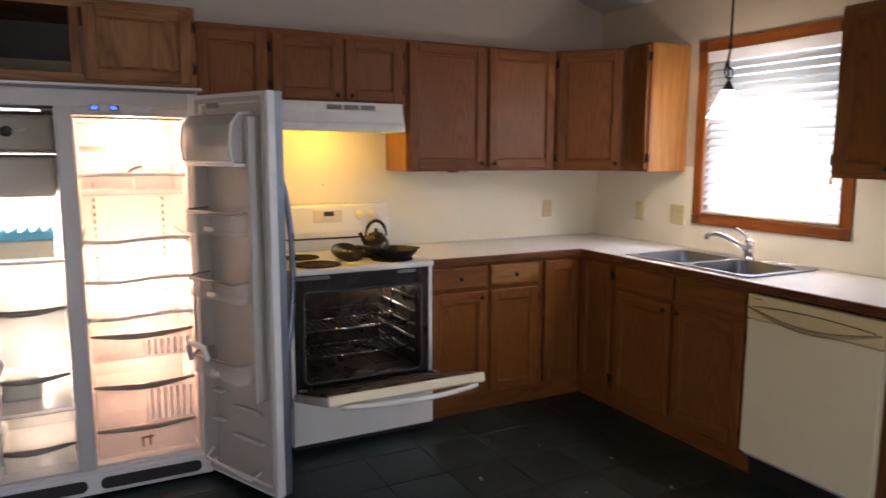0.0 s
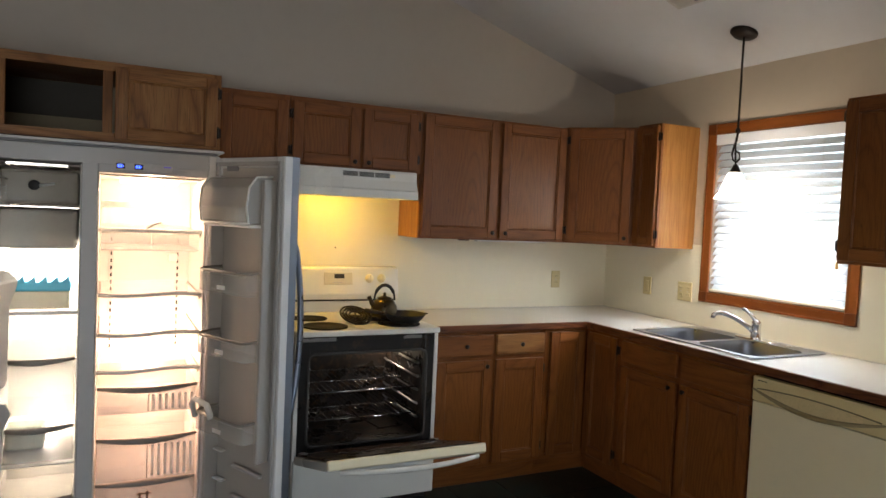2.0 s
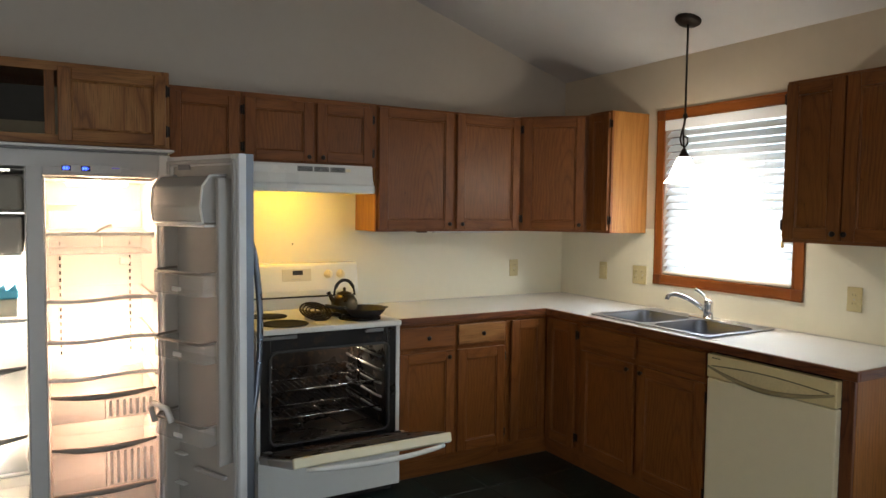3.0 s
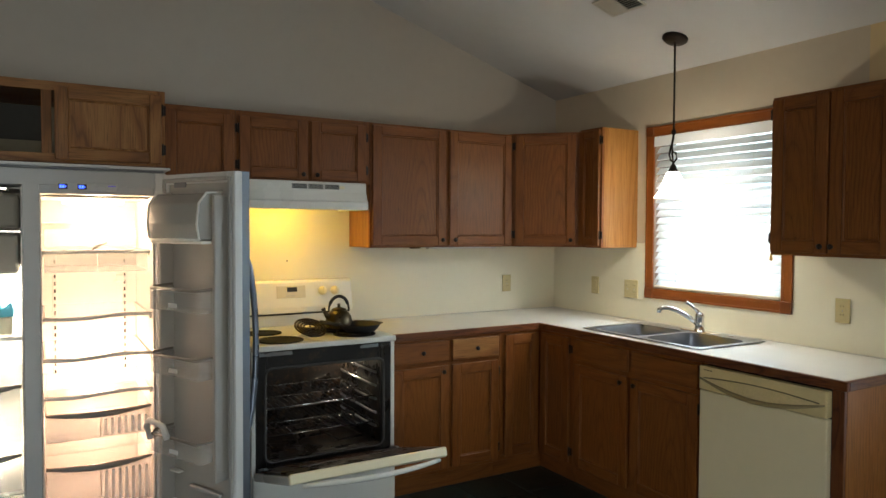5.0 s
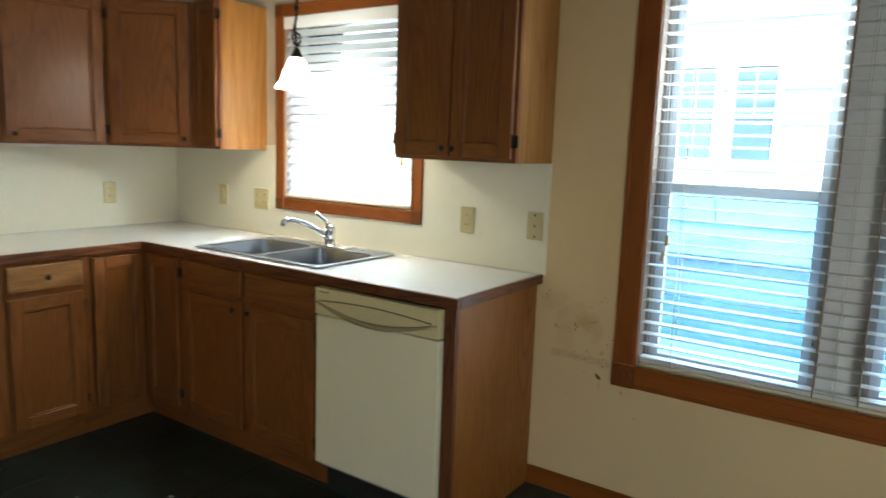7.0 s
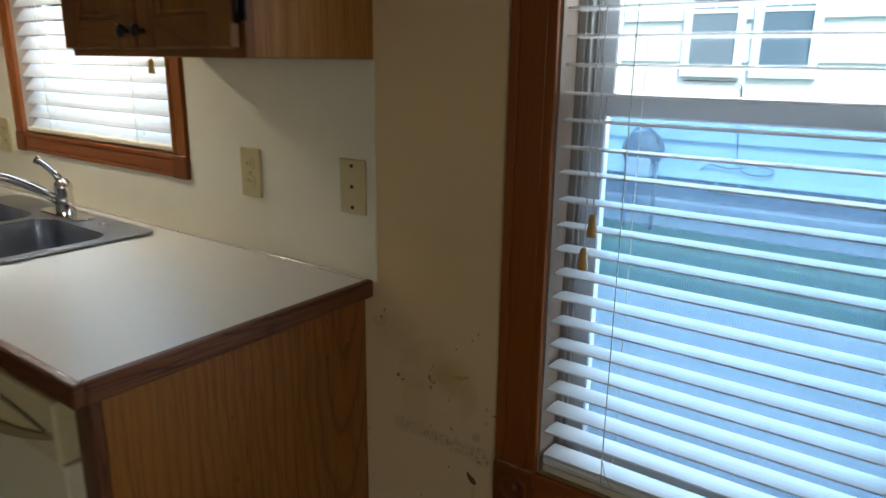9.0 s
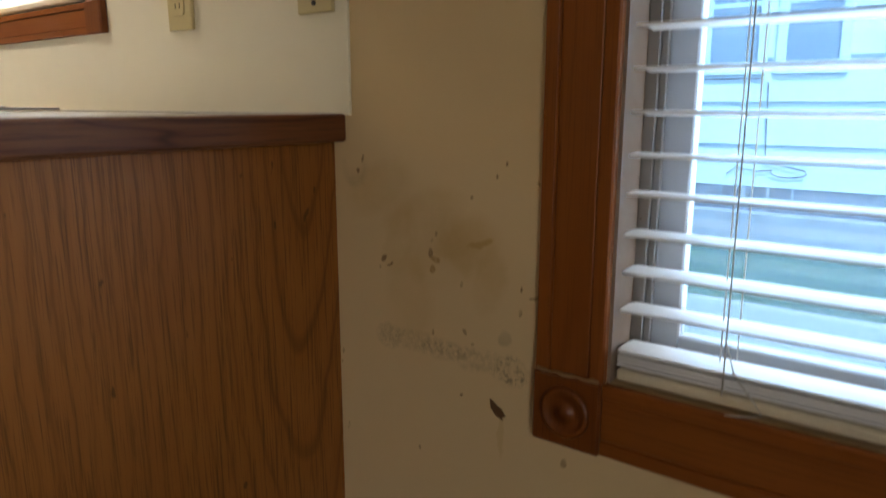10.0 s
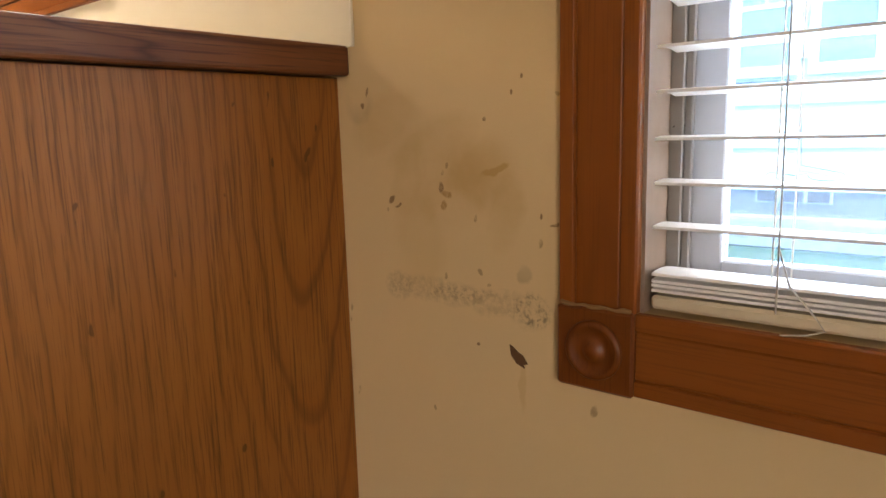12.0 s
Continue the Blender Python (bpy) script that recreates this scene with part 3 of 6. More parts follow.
# two tall doors between the hood and the corner
c = thing("wall_cabinet", ON_RANGE_WALL(-1.617, UB), "honey oak wall cabinet with two tall panelled doors", "cabinet", UPPER)
carcass(c, 1.005, 0.305, 0.720, (0.515,))
oak_door(c, 0.012, 0.500, 0.014, 0.706, -0.305, (0.470, 0.045), None)
oak_door(c, 0.528, 0.993, 0.014, 0.706, -0.305, (0.560, 0.045), "r")
# the diagonal corner
c = thing("corner_cabinet", pose(0, 0, UB), "honey oak corner wall cabinet with one slanted door", "cabinet", UPPER)
part("body", prism([(-0.002, -0.002), (-0.610, -0.002), (-0.610, -0.288), (-0.594, -0.288), (-0.288, -0.594), (-0.288, -0.610), (-0.002, -0.610)], 0, UT - UB), PANEL_OAK, c)
bm = boxes((-0.215, -0.019, 0, -0.170, 0, UT - UB), (0.170, -0.019, 0, 0.215, 0, UT - UB), (-0.170, -0.019, 0, 0.170, 0, 0.038), (-0.170, -0.019, UT - UB - 0.038, 0.170, 0, UT - UB), bevel=0.001)
DIAG = pose(-0.4440, -0.4440, 0, 0, 0, -45)
part("face_frame", moved(bm, DIAG), OAK[2], c)
dg = thing("tmp", DIAG, "", "")
dr = oak_door(dg, -0.192, 0.192, 0.014, 0.712, -0.019, (0.165, 0.045), "l")
dr.parent = c
dr.matrix_basis = DIAG @ Matrix.Translation(OFFSET[dr])
bpy.data.objects.remove(dg)
# narrow one beside the small window
c = thing("wall_cabinet", ON_WINDOW_WALL(-0.611, UB), "narrow honey oak wall cabinet beside the sink window", "cabinet", UPPER)
carcass(c, 0.197, 0.305, 0.736, post=0.03)
oak_door(c, 0.010, 0.187, 0.014, 0.722, -0.305, None, "r", stile=0.045)
# two doors between the windows
c = thing("wall_cabinet", ON_WINDOW_WALL(-1.935, UB), "two-door honey oak wall cabinet between the windows", "cabinet", UPPER)
carcass(c, 0.560, 0.305, UT - UB, (0.280,))
oak_door(c, 0.008, 0.272, 0.014, 0.714, -0.305, (0.252, 0.045), "l")
oak_door(c, 0.280, 0.548, 0.014, 0.714, -0.305, (0.300, 0.045), "r")
# over the hood
ST = 2.094
c = thing("wall_cabinet", ON_RANGE_WALL(-2.372, 1.735), "short honey oak cabinet with two doors above the hood", "cabinet", UPPER)
carcass(c, 0.753, 0.305, ST - 1.735, (0.390,))
oak_door(c, 0.014, 0.380, 0.014, 0.332, -0.305, (0.350, 0.040), "l")
oak_door(c, 0.400, 0.725, 0.014, 0.332, -0.305, (0.428, 0.040), "r")
# left of the hood
c = thing("wall_cabinet", ON_RANGE_WALL(-2.752, UB), "single-door honey oak wall cabinet beside the refrigerator", "cabinet", UPPER)
carcass(c, 0.378, 0.305, ST - UB)
oak_door(c, 0.03, 0.365, 0.014, ST - UB - 0.028, -0.305, (0.335, 0.045), "l")
# over the refrigerator, one door gone
c = thing("wall_cabinet", ON_RANGE_WALL(-3.684, 1.756), "deep worn oak cabinet over the refrigerator, one door missing", "cabinet", UPPER)
part("stile", boxes((0.038, -0.61, 0.038, 0.086, -0.591, 0.300), bevel=0.001), OLD_OAK[2], c)
carcass(c, 0.922, 0.61, 0.338, (0.458,), mats=OLD_OAK, back=plain("shaded_back_panel", (0.40, 0.36, 0.25), 0.7))
oak_door(c, 0.487, 0.905, 0.012, 0.318, -0.61, None, "r", OLD_OAK, stile=0.050)
part("shelf_cleat", boxes((0.016, -0.012, 0.15, 0.445, -0.006, 0.32), bevel=0), plain("grey_board", (0.09, 0.09, 0.08), 0.8), c, "dark grey board at the back")
# tall cabinet at the far side of the refrigerator
c = thing("tall_cabinet", ON_RANGE_WALL(-4.30, 0), "tall honey oak pantry cabinet beside the refrigerator", "cabinet")
carcass(c, 0.612, 0.61, 2.15, ())
oak_door(c, 0.014, 0.598, 1.30, 2.13, -0.61, (0.05, 1.35), "r")
oak_door(c, 0.014, 0.598, 0.13, 1.28, -0.61, (0.05, 1.20), "r")

BASE = "oak base cabinets"
BH = 0.876
TOE = 0.105


def toe(cab, x0, x1):
    part("toe_kick", boxes((x0, -0.555, 0, x1, -0.54, TOE), bevel=0.001), OAK[0], cab)


c = thing("base_cabinet", ON_RANGE_WALL(-1.632), "honey oak base cabinet with two drawers over two doors", "cabinet", BASE)
carcass(c, 0.717, 0.61, BH, (0.372,), ((0.038, 0.353, 0.728), (0.391, 0.679, 0.728)), z0=TOE)
for a, b, kx in ((0.014, 0.360, 0.318), (0.384, 0.702, 0.430)):
    drawer(c, a, b, 0.742, 0.858, -0.61, mats=OLD_OAK if a > 0.3 else OAK)
    oak_door(c, a, b, 0.130, 0.716, -0.61, (kx, 0.685) if a < 0.3 else None, "l" if a < 0.3 else "r")
toe(c, 0, 0.717)
c = thing("corner_base_cabinet", pose(0, 0, 0), "honey oak corner base cabinet with two doors meeting inward", "cabinet", BASE)
part("body", prism([(-0.002, -0.002), (-0.914, -0.002), (-0.914, -0.591), (-0.591, -0.591), (-0.591, -0.914), (-0.002, -0.914)], TOE, BH), PANEL_OAK, c)
for za in (BH - 0.03, TOE):
    part("rail", boxes((-0.914, -0.61, za, -0.61, -0.591, za + 0.03), bevel=0.001), OAK[0], c)
    part("rail", boxes((-0.61, -0.914, za, -0.591, -0.61, za + 0.03), bevel=0.001), OAK[1], c)
part("stile", boxes((-0.914, -0.61, TOE + 0.03, -0.884, -0.591, BH - 0.03), bevel=0.001), OAK[2], c)
part("stile", boxes((-0.61, -0.914, TOE + 0.03, -0.591, -0.884, BH - 0.03), bevel=0.001), OAK[2], c)
oak_door(c, -0.880, -0.634, 0.130, 0.858, -0.61, None, None)
dg = thing("tmp", pose(0, 0, 0, 0, 0, -90), "", "")
dr = oak_door(dg, 0.634, 0.890, 0.130, 0.858, -0.61, None, "r")
dr.parent = c
dr.matrix_basis = pose(0, 0, 0, 0, 0, -90) @ Matrix.Translation(OFFSET[dr])
bpy.data.objects.remove(dg)
part("toe_kick", boxes((-0.914, -0.555, 0, -0.54, -0.54, TOE), (-0.555, -0.914, 0, -0.54, -0.555, TOE), bevel=0.001), OAK[0], c)
c = thing("sink_cabinet", ON_WINDOW_WALL(-0.915), "honey oak sink base with false drawers and two doors", "cabinet", BASE)
carcass(c, 0.890, 0.61, BH, (0.448,), ((0.038, 0.429, 0.728), (0.467, 0.852, 0.728)), z0=TOE, lid=False)
for a, b, kx in ((0.022, 0.435, 0.40), (0.462, 0.878, 0.495)):
    drawer(c, a, b, 0.742, 0.858, -0.61, False)
    oak_door(c, a, b, 0.130, 0.716, -0.61, (kx, 0.685), "l" if a < 0.3 else "r")
toe(c, 0, 0.89)
c = thing("base_cabinet", ON_RANGE_WALL(-2.750), "narrow oak base cabinet between range and refrigerator", "cabinet", BASE)
carcass(c, 0.350, 0.61, BH, (), z0=TOE)
oak_door(c, 0.012, 0.338, 0.130, 0.858, -0.61, None, "l")
toe(c, 0, 0.350)
c = thing("end_panel", ON_WINDOW_WALL(-2.414), "oak veneer end panel closing the counter run", "panel")
part("panel", boxes((0.030, -0.590, 0, 0.048, 0, BH), bevel=0.001), END_OAK, c)
part("stile", boxes((0, -0.610, 0, 0.048, -0.591, BH), bevel=0.002), EDGE[2], c)
part("filler", boxes((0, -0.590, BH - 0.05, 0.0295, 0, BH), bevel=0), PANEL_OAK, c)

# ---- the worktop ----
SK = (-0.572, -0.055, -1.760, -0.940)
CE = -2.487
ct = thing("worktop", pose(-0.32, -0.32, BH), "white laminate L-shaped worktop with a dark oak edge", "worktop")
OFFSET[ct] = Vector((-0.32, -0.32, BH))
sx0, sx1, sy0, sy1 = SK[0] + 0.018, SK[1] - 0.06, SK[2] + 0.018, SK[3] - 0.018
part("top", plate([[(-1.632, -0.622), (-0.622, -0.622), (-0.622, CE + 0.018), (-0.004, CE + 0.018), (-0.004, -0.004), (-1.632, -0.004)], [(sx0, sy0), (sx1, sy0), (sx1, sy1), (sx0, sy1)]], 0.884, 0.914), LAMINATE, ct)
part("edge", boxes((-1.632, -0.641, 0.877, -0.641, -0.622, 0.9165), bevel=0.004, seg=2), EDGE[0], ct, "dark oak edge strip")
part("edge", boxes((-0.641, CE, 0.877, -0.622, -0.622, 0.9165), bevel=0.004, seg=2), EDGE[1], ct, "dark oak edge strip")
part("edge", boxes((-0.622, CE, 0.877, 0.0, CE + 0.018, 0.9165), bevel=0.004, seg=2), EDGE[0], ct, "dark oak edge strip")
part("seam_strip", boxes((-0.012, CE + 0.018, 0.9142, -0.0045, -0.005, 0.918), (-1.632, -0.012, 0.9142, -0.012, -0.0045, 0.918), bevel=0.001), plain("clear_caulk", (0.62, 0.60, 0.55), 0.12, 0.0), ct)
ct2 = thing("worktop", pose(-2.56, -0.32, BH), "short white laminate worktop beside the refrigerator", "worktop")
OFFSET[ct2] = Vector((-2.56, -0.32, BH))
part("top", boxes((-2.752, -0.622, BH, -2.400, -0.002, 0.914), bevel=0), LAMINATE, ct2)
part("edge", boxes((-2.752, -0.641, 0.877, -2.400, -0.622, 0.9165), bevel=0.004), EDGE[0], ct2, "dark oak edge strip")

# ---- windows ----


def casing(parent, y0, y1, z0, z1, w, rosettes=False):
    """Moulded casing round an opening in the window wall."""
    def fluted(y_a, z_a, y_b, z_b, axis):
        lo, hi = (min(y_a, y_b), max(y_a, y_b)) if axis == 2 else (min(z_a, z_b), max(z_a, z_b))
        prof = [(0, 0), (0, 0.009), (0.02, 0.0115), (0.19, 0.0115), (0.205, 0.007), (0.235, 0.009), (0.765, 0.009), (0.795, 0.007), (0.81, 0.0115), (0.98, 0.0115), (1, 0.009), (1, 0)]
        out = [(-h, lo + (hi - lo) * f) for f, h in prof]
        if axis == 2:
            return prism(out, min(z_a, z_b), max(z_a, z_b), 0.0004)
        return prism(out, min(y_a, y_b), max(y_a, y_b), 0.0004, Matrix(((1, 0, 0, 0), (0, 0, 1, 0), (0, 1, 0, 0), (0, 0, 0, 1))))
    part("casing", fluted(y0 + w, z0, y0, z1, 2), TRIM[2], parent)
    part("casing", fluted(y1 - w, z0, y1, z1, 2), TRIM[2], parent)
    part("casing", fluted(y1, z1, y0, z1 + w, 1), TRIM[1], parent)
    part("casing", fluted(y1, z0 - w, y0, z0, 1), TRIM[1], parent)
    for y in (y0, y1 - w):
        for z in (z0 - w, z1):
            blk = part("corner_block", boxes((-0.016, y, z - 0.001, 0, y + w, z + w + 0.001), bevel=0.003), BLOCK, parent)
            if rosettes:
                r = w * 0.37
                part("rosette", lathe([(r, 0), (r * 0.98, 0.002), (r * 0.88, 0.0048), (r * 0.76, 0.0035), (r * 0.66, 0.0008), (r * 0.48, 0.0004), (r * 0.36, 0.0012), (r * 0.28, 0.0045), (r * 0.12, 0.0065), (0.0001, 0.0068)], 40,
                                      (-0.016, y + w / 2, z + w / 2), pose(0, 0, 0, 0, -90, 0)), BLOCK, blk, "turned bullseye rosette")
                if z < z0:
                    bm = tube([(-0.0125, y + 0.004 + (w - 0.008) * i / 9, z + w + 0.002 + 0.0012 * math.sin(i * 2.3)) for i in range(10)], [0.0022 + 0.0009 * math.sin(i * 1.7) for i in range(10)], 6)
                    part("putty_bead", bm, plain("old_tan_putty", (0.30, 0.17, 0.07), 0.8), blk, "tan putty along the block's top")


# white sash, its bluish shadow against the daylight put into the colour
SASH_SHADED = plain("shaded_white_vinyl_sash", (0.42, 0.44, 0.47), 0.35, 0, 0.04, 6.0, 0.02)
# lighter copy of the white, raised for window glare on the mullion
MULLION = plain("glare_lifted_mullion_white", (0.74, 0.76, 0.79), 0.4, 0, 0.05, 6.0, 0.03)
JAMB = plain("weathered_brown_jamb", (0.30, 0.22, 0.17), 0.5, 0, 0.15, 6.0, 0.08, 90)
TRACK = plain("aluminium_track", (0.30, 0.29, 0.28), 0.35, 0.7, 0.1, 8.0, 0.03)
SLAT = plain("white_blind_slat", (0.88, 0.875, 0.865), 0.4, 0, 0.03, 6.0, 0.02)


def thin_slat():
    m, n, l, b = nodes_of("thin_white_vinyl_slat")
    b.inputs["Base Color"].default_value = (0.68, 0.70, 0.71, 1)
    tr, mx = n.new("ShaderNodeBsdfTranslucent"), n.new("ShaderNodeMixShader")
    tr.inputs["Color"].default_value = (0.85, 0.86, 0.86, 1)
    mx.inputs[0].default_value = 0.07
    l.new(b.outputs[0], mx.inputs[1]), l.new(tr.outputs[0], mx.inputs[2])
    l.new(mx.outputs[0], n["Material Output"].inputs["Surface"])
    return m


THIN = thin_slat()
CORD = plain("white_cord", (0.62, 0.60, 0.55), 0.8, 0, 0.05)


def glass_mat():
    m, n, l, b = nodes_of("window_glass")
    tr, gl, mx = n.new("ShaderNodeBsdfTransparent"), n.new("ShaderNodeBsdfGlossy"), n.new("ShaderNodeMixShader")
    gl.inputs["Roughness"].default_value = 0.02
    fr = n.new("ShaderNodeFresnel")
    fr.inputs["IOR"].default_value = 1.45
    l.new(fr.outputs[0], mx.inputs[0]), l.new(tr.outputs[0], mx.inputs[1]), l.new(gl.outputs[0], mx.inputs[2])
    l.new(mx.outputs[0], n["Material Output"].inputs["Surface"])
    return m


GLASS = glass_mat()


def sash_window(win, y0, y1, z0, z1, meet, x=0.085):
    """A double-hung unit: jamb liner, tracks, two sashes and their panes."""
    part("jamb", boxes((0.0, y0, z0, 0.15, y0 - 0.004, z1), (0.0, y1 + 0.004, z0, 0.15, y1, z1), (0.0, y0 - 0.004, z1 - 0.004, 0.15, y1 + 0.004, z1), bevel=0), JAMB, win)
    part("sill", boxes((0.056, y0 - 0.004, z0, 0.15, y1 + 0.004, z0 + 0.012), bevel=0.001), JAMB, win)
    for ya, s in ((y0 - 0.004, -1), (y1 + 0.004, 1)):
        part("track", boxes((0.055, ya, z0 + 0.012, 0.13, ya + s * 0.014, z1 - 0.004), (0.060, ya + s * 0.014, z0 + 0.012, 0.068, ya + s * 0.022, z1 - 0.004),
                            (0.092, ya + s * 0.014, z0 + 0.012, 0.098, ya + s * 0.024, z1 - 0.004), bevel=0.001), TRACK, win)
    ya, yb = y0 - 0.020, y1 + 0.020
    for name, za, zb, xs in (("lower_sash", z0 + 0.012, meet + 0.02, x - 0.012), ("upper_sash", meet - 0.02, z1 - 0.004, x + 0.016)):
        w = 0.036
        s = part(name, boxes((xs, ya, za, xs + 0.024, ya - w, zb), (xs, yb + w, za, xs + 0.024, yb, zb), (xs, ya - w, za, xs + 0.024, yb + w, za + w), (xs, ya - w, zb - w, xs + 0.024, yb + w, zb), bevel=0.002), SASH_SHADED, win)
        g = part("pane", boxes((xs + 0.010, ya - w, za + w, xs + 0.014, yb + w, zb - w), bevel=0), GLASS, s)
        g.visible_shadow = False


def blind(name, y0, y1, ztop, zbot, pitch, tilt, label, x=0.026, stack=0, slat_mat=None):
    """A horizontal blind: head rail, cupped slats, bottom rail, ladder cords."""
    bl = thing(name, pose(x, (y0 + y1) / 2, zbot), label, "blind")
    OFFSET[bl] = Vector((x, (y0 + y1) / 2, zbot))
    part("head_rail", boxes((x - 0.028, y0, ztop - 0.048, x + 0.026, y1, ztop - 0.002), bevel=0.002), SLAT, bl)
    part("valance", boxes((x - 0.036, y0 + 0.002, ztop - 0.062, x - 0.029, y1 - 0.002, ztop - 0.001), bevel=0.003), SLAT, bl)
    part("bottom_rail", boxes((x - 0.027, y0 - 0.004, zbot, x + 0.025, y1 + 0.004, zbot + 0.014), bevel=0.003), plain("cream_bottom_rail", (0.66, 0.58, 0.42), 0.45), bl)
    k = int((ztop - 0.07 - zbot - 0.03) / pitch) + 1
    half, th = 0.025, 0.0014
    ln = y0 - y1 - 0.008
    bm = bmesh.new()
    prof = [(-half + 2 * half * i / 4, 0.0022 * (1 - ((i - 2) / 2) ** 2)) for i in range(5)]
    lo = [[bm.verts.new((px, s * ln / 2, pz - th)) for px, pz in prof] for s in (-1, 1)]
    hi = [[bm.verts.new((px, s * ln / 2, pz + th)) for px, pz in prof] for s in (-1, 1)]
    for i in range(4):
        bm.faces.new((lo[0][i], lo[0][i + 1], lo[1][i + 1], lo[1][i]))
        bm.faces.new((hi[0][i], hi[1][i], hi[1][i + 1], hi[0][i + 1]))
        for s in (0, 1):
            bm.faces.new((lo[s][i], lo[s][i + 1], hi[s][i + 1], hi[s][i]))
    for i in (0, 4):
        bm.faces.new((lo[0][i], lo[1][i], hi[1][i], hi[0][i]))
    bmesh.ops.recalc_face_normals(bm, faces=bm.faces)
    me = bpy.data.meshes.new("slat")
    bm.to_mesh(me)
    bm.free()
    me.materials.append(slat_mat or SLAT)
    rnd = random.Random(5)
    places = [zbot + 0.018 + 0.0045 * i for i in range(stack)]
    first = zbot + 0.018 + 0.0045 * stack + 0.0045
    places_open = [first + pitch * i for i in range(k)]
    for z in places + places_open:
        s = new("slat", me)
        s.parent = bl
        s.matrix_basis = Matrix.Translation((0, 0, z - zbot)) @ pose(0, 0, 0, rnd.uniform(-0.15, 0.15), (tilt if z in places_open else 0) + rnd.uniform(-1.5, 1.5), 0)
    top = ztop - 0.05
    for f in (0.092, 0.5, 0.908) if y0 - y1 > 1.0 else (0.2, 0.8):
        yy = y0 + (y1 - y0) * f
        for dx in (-0.026, 0.026):
            part("ladder_cord", tube([(x + dx, yy, zbot + 0.01), (x + dx * 0.96, yy + 0.002, (zbot + top) / 2), (x + dx, yy, top)], 0.0009, 5), CORD, bl)
        part("lift_cord", tube([(x + 0.003, yy + 0.012, zbot + 0.01), (x - 0.002, yy + 0.011, top)], 0.0009, 5), CORD, bl)
    if stack:
        yy = y0 + (y1 - y0) * 0.092
        lp = [(x - 0.03, yy, zbot + 0.075), (x - 0.034, yy - 0.012, zbot + 0.04), (x - 0.036, yy - 0.034, zbot + 0.016), (x - 0.035, yy - 0.042, zbot + 0.004), (x - 0.034, yy - 0.028, zbot - 0.002), (x - 0.033, yy - 0.006, zbot - 0.006)]
        part("loose_cord", tube(lp, 0.0010, 5), CORD, bl, "loose loop of white cord")
    return bl


win = thing("window_1", pose(0, -1.37, 1.06), "sink window in a stained wood casing", "window")
tagged(win, kind="structure")
OFFSET[win] = Vector((0, -1.37, 1.06))
casing(win, W1[0], W1[1], W1[2], W1[3], 0.060)
sash_window(win, W1[0], W1[1], W1[2], W1[3], 1.60)
win = thing("window_2", pose(0, -3.57, 0.52), "large twin window in fluted stained casing with corner rosettes", "window")
tagged(win, kind="structure")
OFFSET[win] = Vector((0, -3.57, 0.52))
casing(win, W2[0], W2[1], W2[2], W2[3], 0.089, True)
sash_window(win, W2[0], -3.505, W2[2], W2[3], 1.30)
sash_window(win, -3.635, W2[1], W2[2], W2[3], 1.30)
def screen_mat():
    m, n, l, b = nodes_of("haze_tinted_screen_mesh")
    # dark mesh given a pale base and blue tint to paint in daylight haze
    b.inputs["Base Color"].default_value, b.inputs["Roughness"].default_value = (0.42, 0.54, 0.66, 1), 0.7
    tr, mx = n.new("ShaderNodeBsdfTransparent"), n.new("ShaderNodeMixShader")
    tr.inputs["Color"].default_value = (0.60, 0.82, 1.0, 1)
    mx.inputs[0].default_value = 0.80
    l.new(b.outputs[0], mx.inputs[1]), l.new(tr.outputs[0], mx.inputs[2])
    l.new(mx.outputs[0], n["Material Output"].inputs["Surface"])
    return m


SCREEN = screen_mat()
for ya, yb in ((-2.93, -3.48), (-3.66, -4.21)):
    sc = part("insect_screen", boxes((0.138, ya, 0.64, 0.1395, yb, 1.29), bevel=0), SCREEN, win, "insect screen outside the lower sash, tinted blue for daylight haze")
    sc.visible_shadow = False
part("mullion", boxes((0.04, -3.505, W2[2], 0.15, -3.635, W2[3]), bevel=0.002), MULLION, win)
blind("window_blind", W1[0] - 0.006, W1[1] + 0.006, W1[3] - 0.002, W1[2] + 0.006, 0.043, -52, "white slatted blind turned nearly shut over the sink", 0.022, 0, THIN)
blind("window_blind", W2[0] - 0.007, W2[1] + 0.007, W2[3] - 0.002, W2[2] + 0.006, 0.0445, 2, "white wooden-slat blind, slats open, in the large window", 0.026, 3)

# ---- outdoors ----
GZ = -0.50
structure("ground", boxes((0.4, -400, GZ - 0.1, 600, 400, GZ), bevel=0), plain("lawn", (0.030, 0.105, 0.030), 0.9, 0, 0.4, 3.0, 0.6, 60), "green lawn between the houses", "ground")
structure("driveway", boxes((0.6, -30, GZ, 4.5, 30, GZ + 0.02), bevel=0.004), plain("pale_concrete", (0.38, 0.38, 0.37), 0.85, 0, 0.12, 2.0, 0.2, 60), "pale concrete drive outside the window", "pavement")

# ---- refrigerator ----
FX0, FX1, FF = -3.672, -2.757, -0.700
FRZ, FRG = (-3.617, -3.300), (-3.238, -2.806)
fr = thing("refrigerator", pose((FX0 + FX1) / 2 - 0.016, -0.36, 0), "white side-by-side refrigerator, lit inside, both doors open", "refrigerator")
OFFSET[fr] = Vector(((FX0 + FX1) / 2, -0.36, 0))
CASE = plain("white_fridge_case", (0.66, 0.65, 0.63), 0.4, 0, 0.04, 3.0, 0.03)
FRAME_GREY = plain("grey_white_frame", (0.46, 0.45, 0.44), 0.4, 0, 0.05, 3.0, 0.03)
BK = -0.055
part("side", boxes((FX0, FF, 0.03, FX0 + 0.050, BK, 1.722), bevel=0.004), CASE, fr)
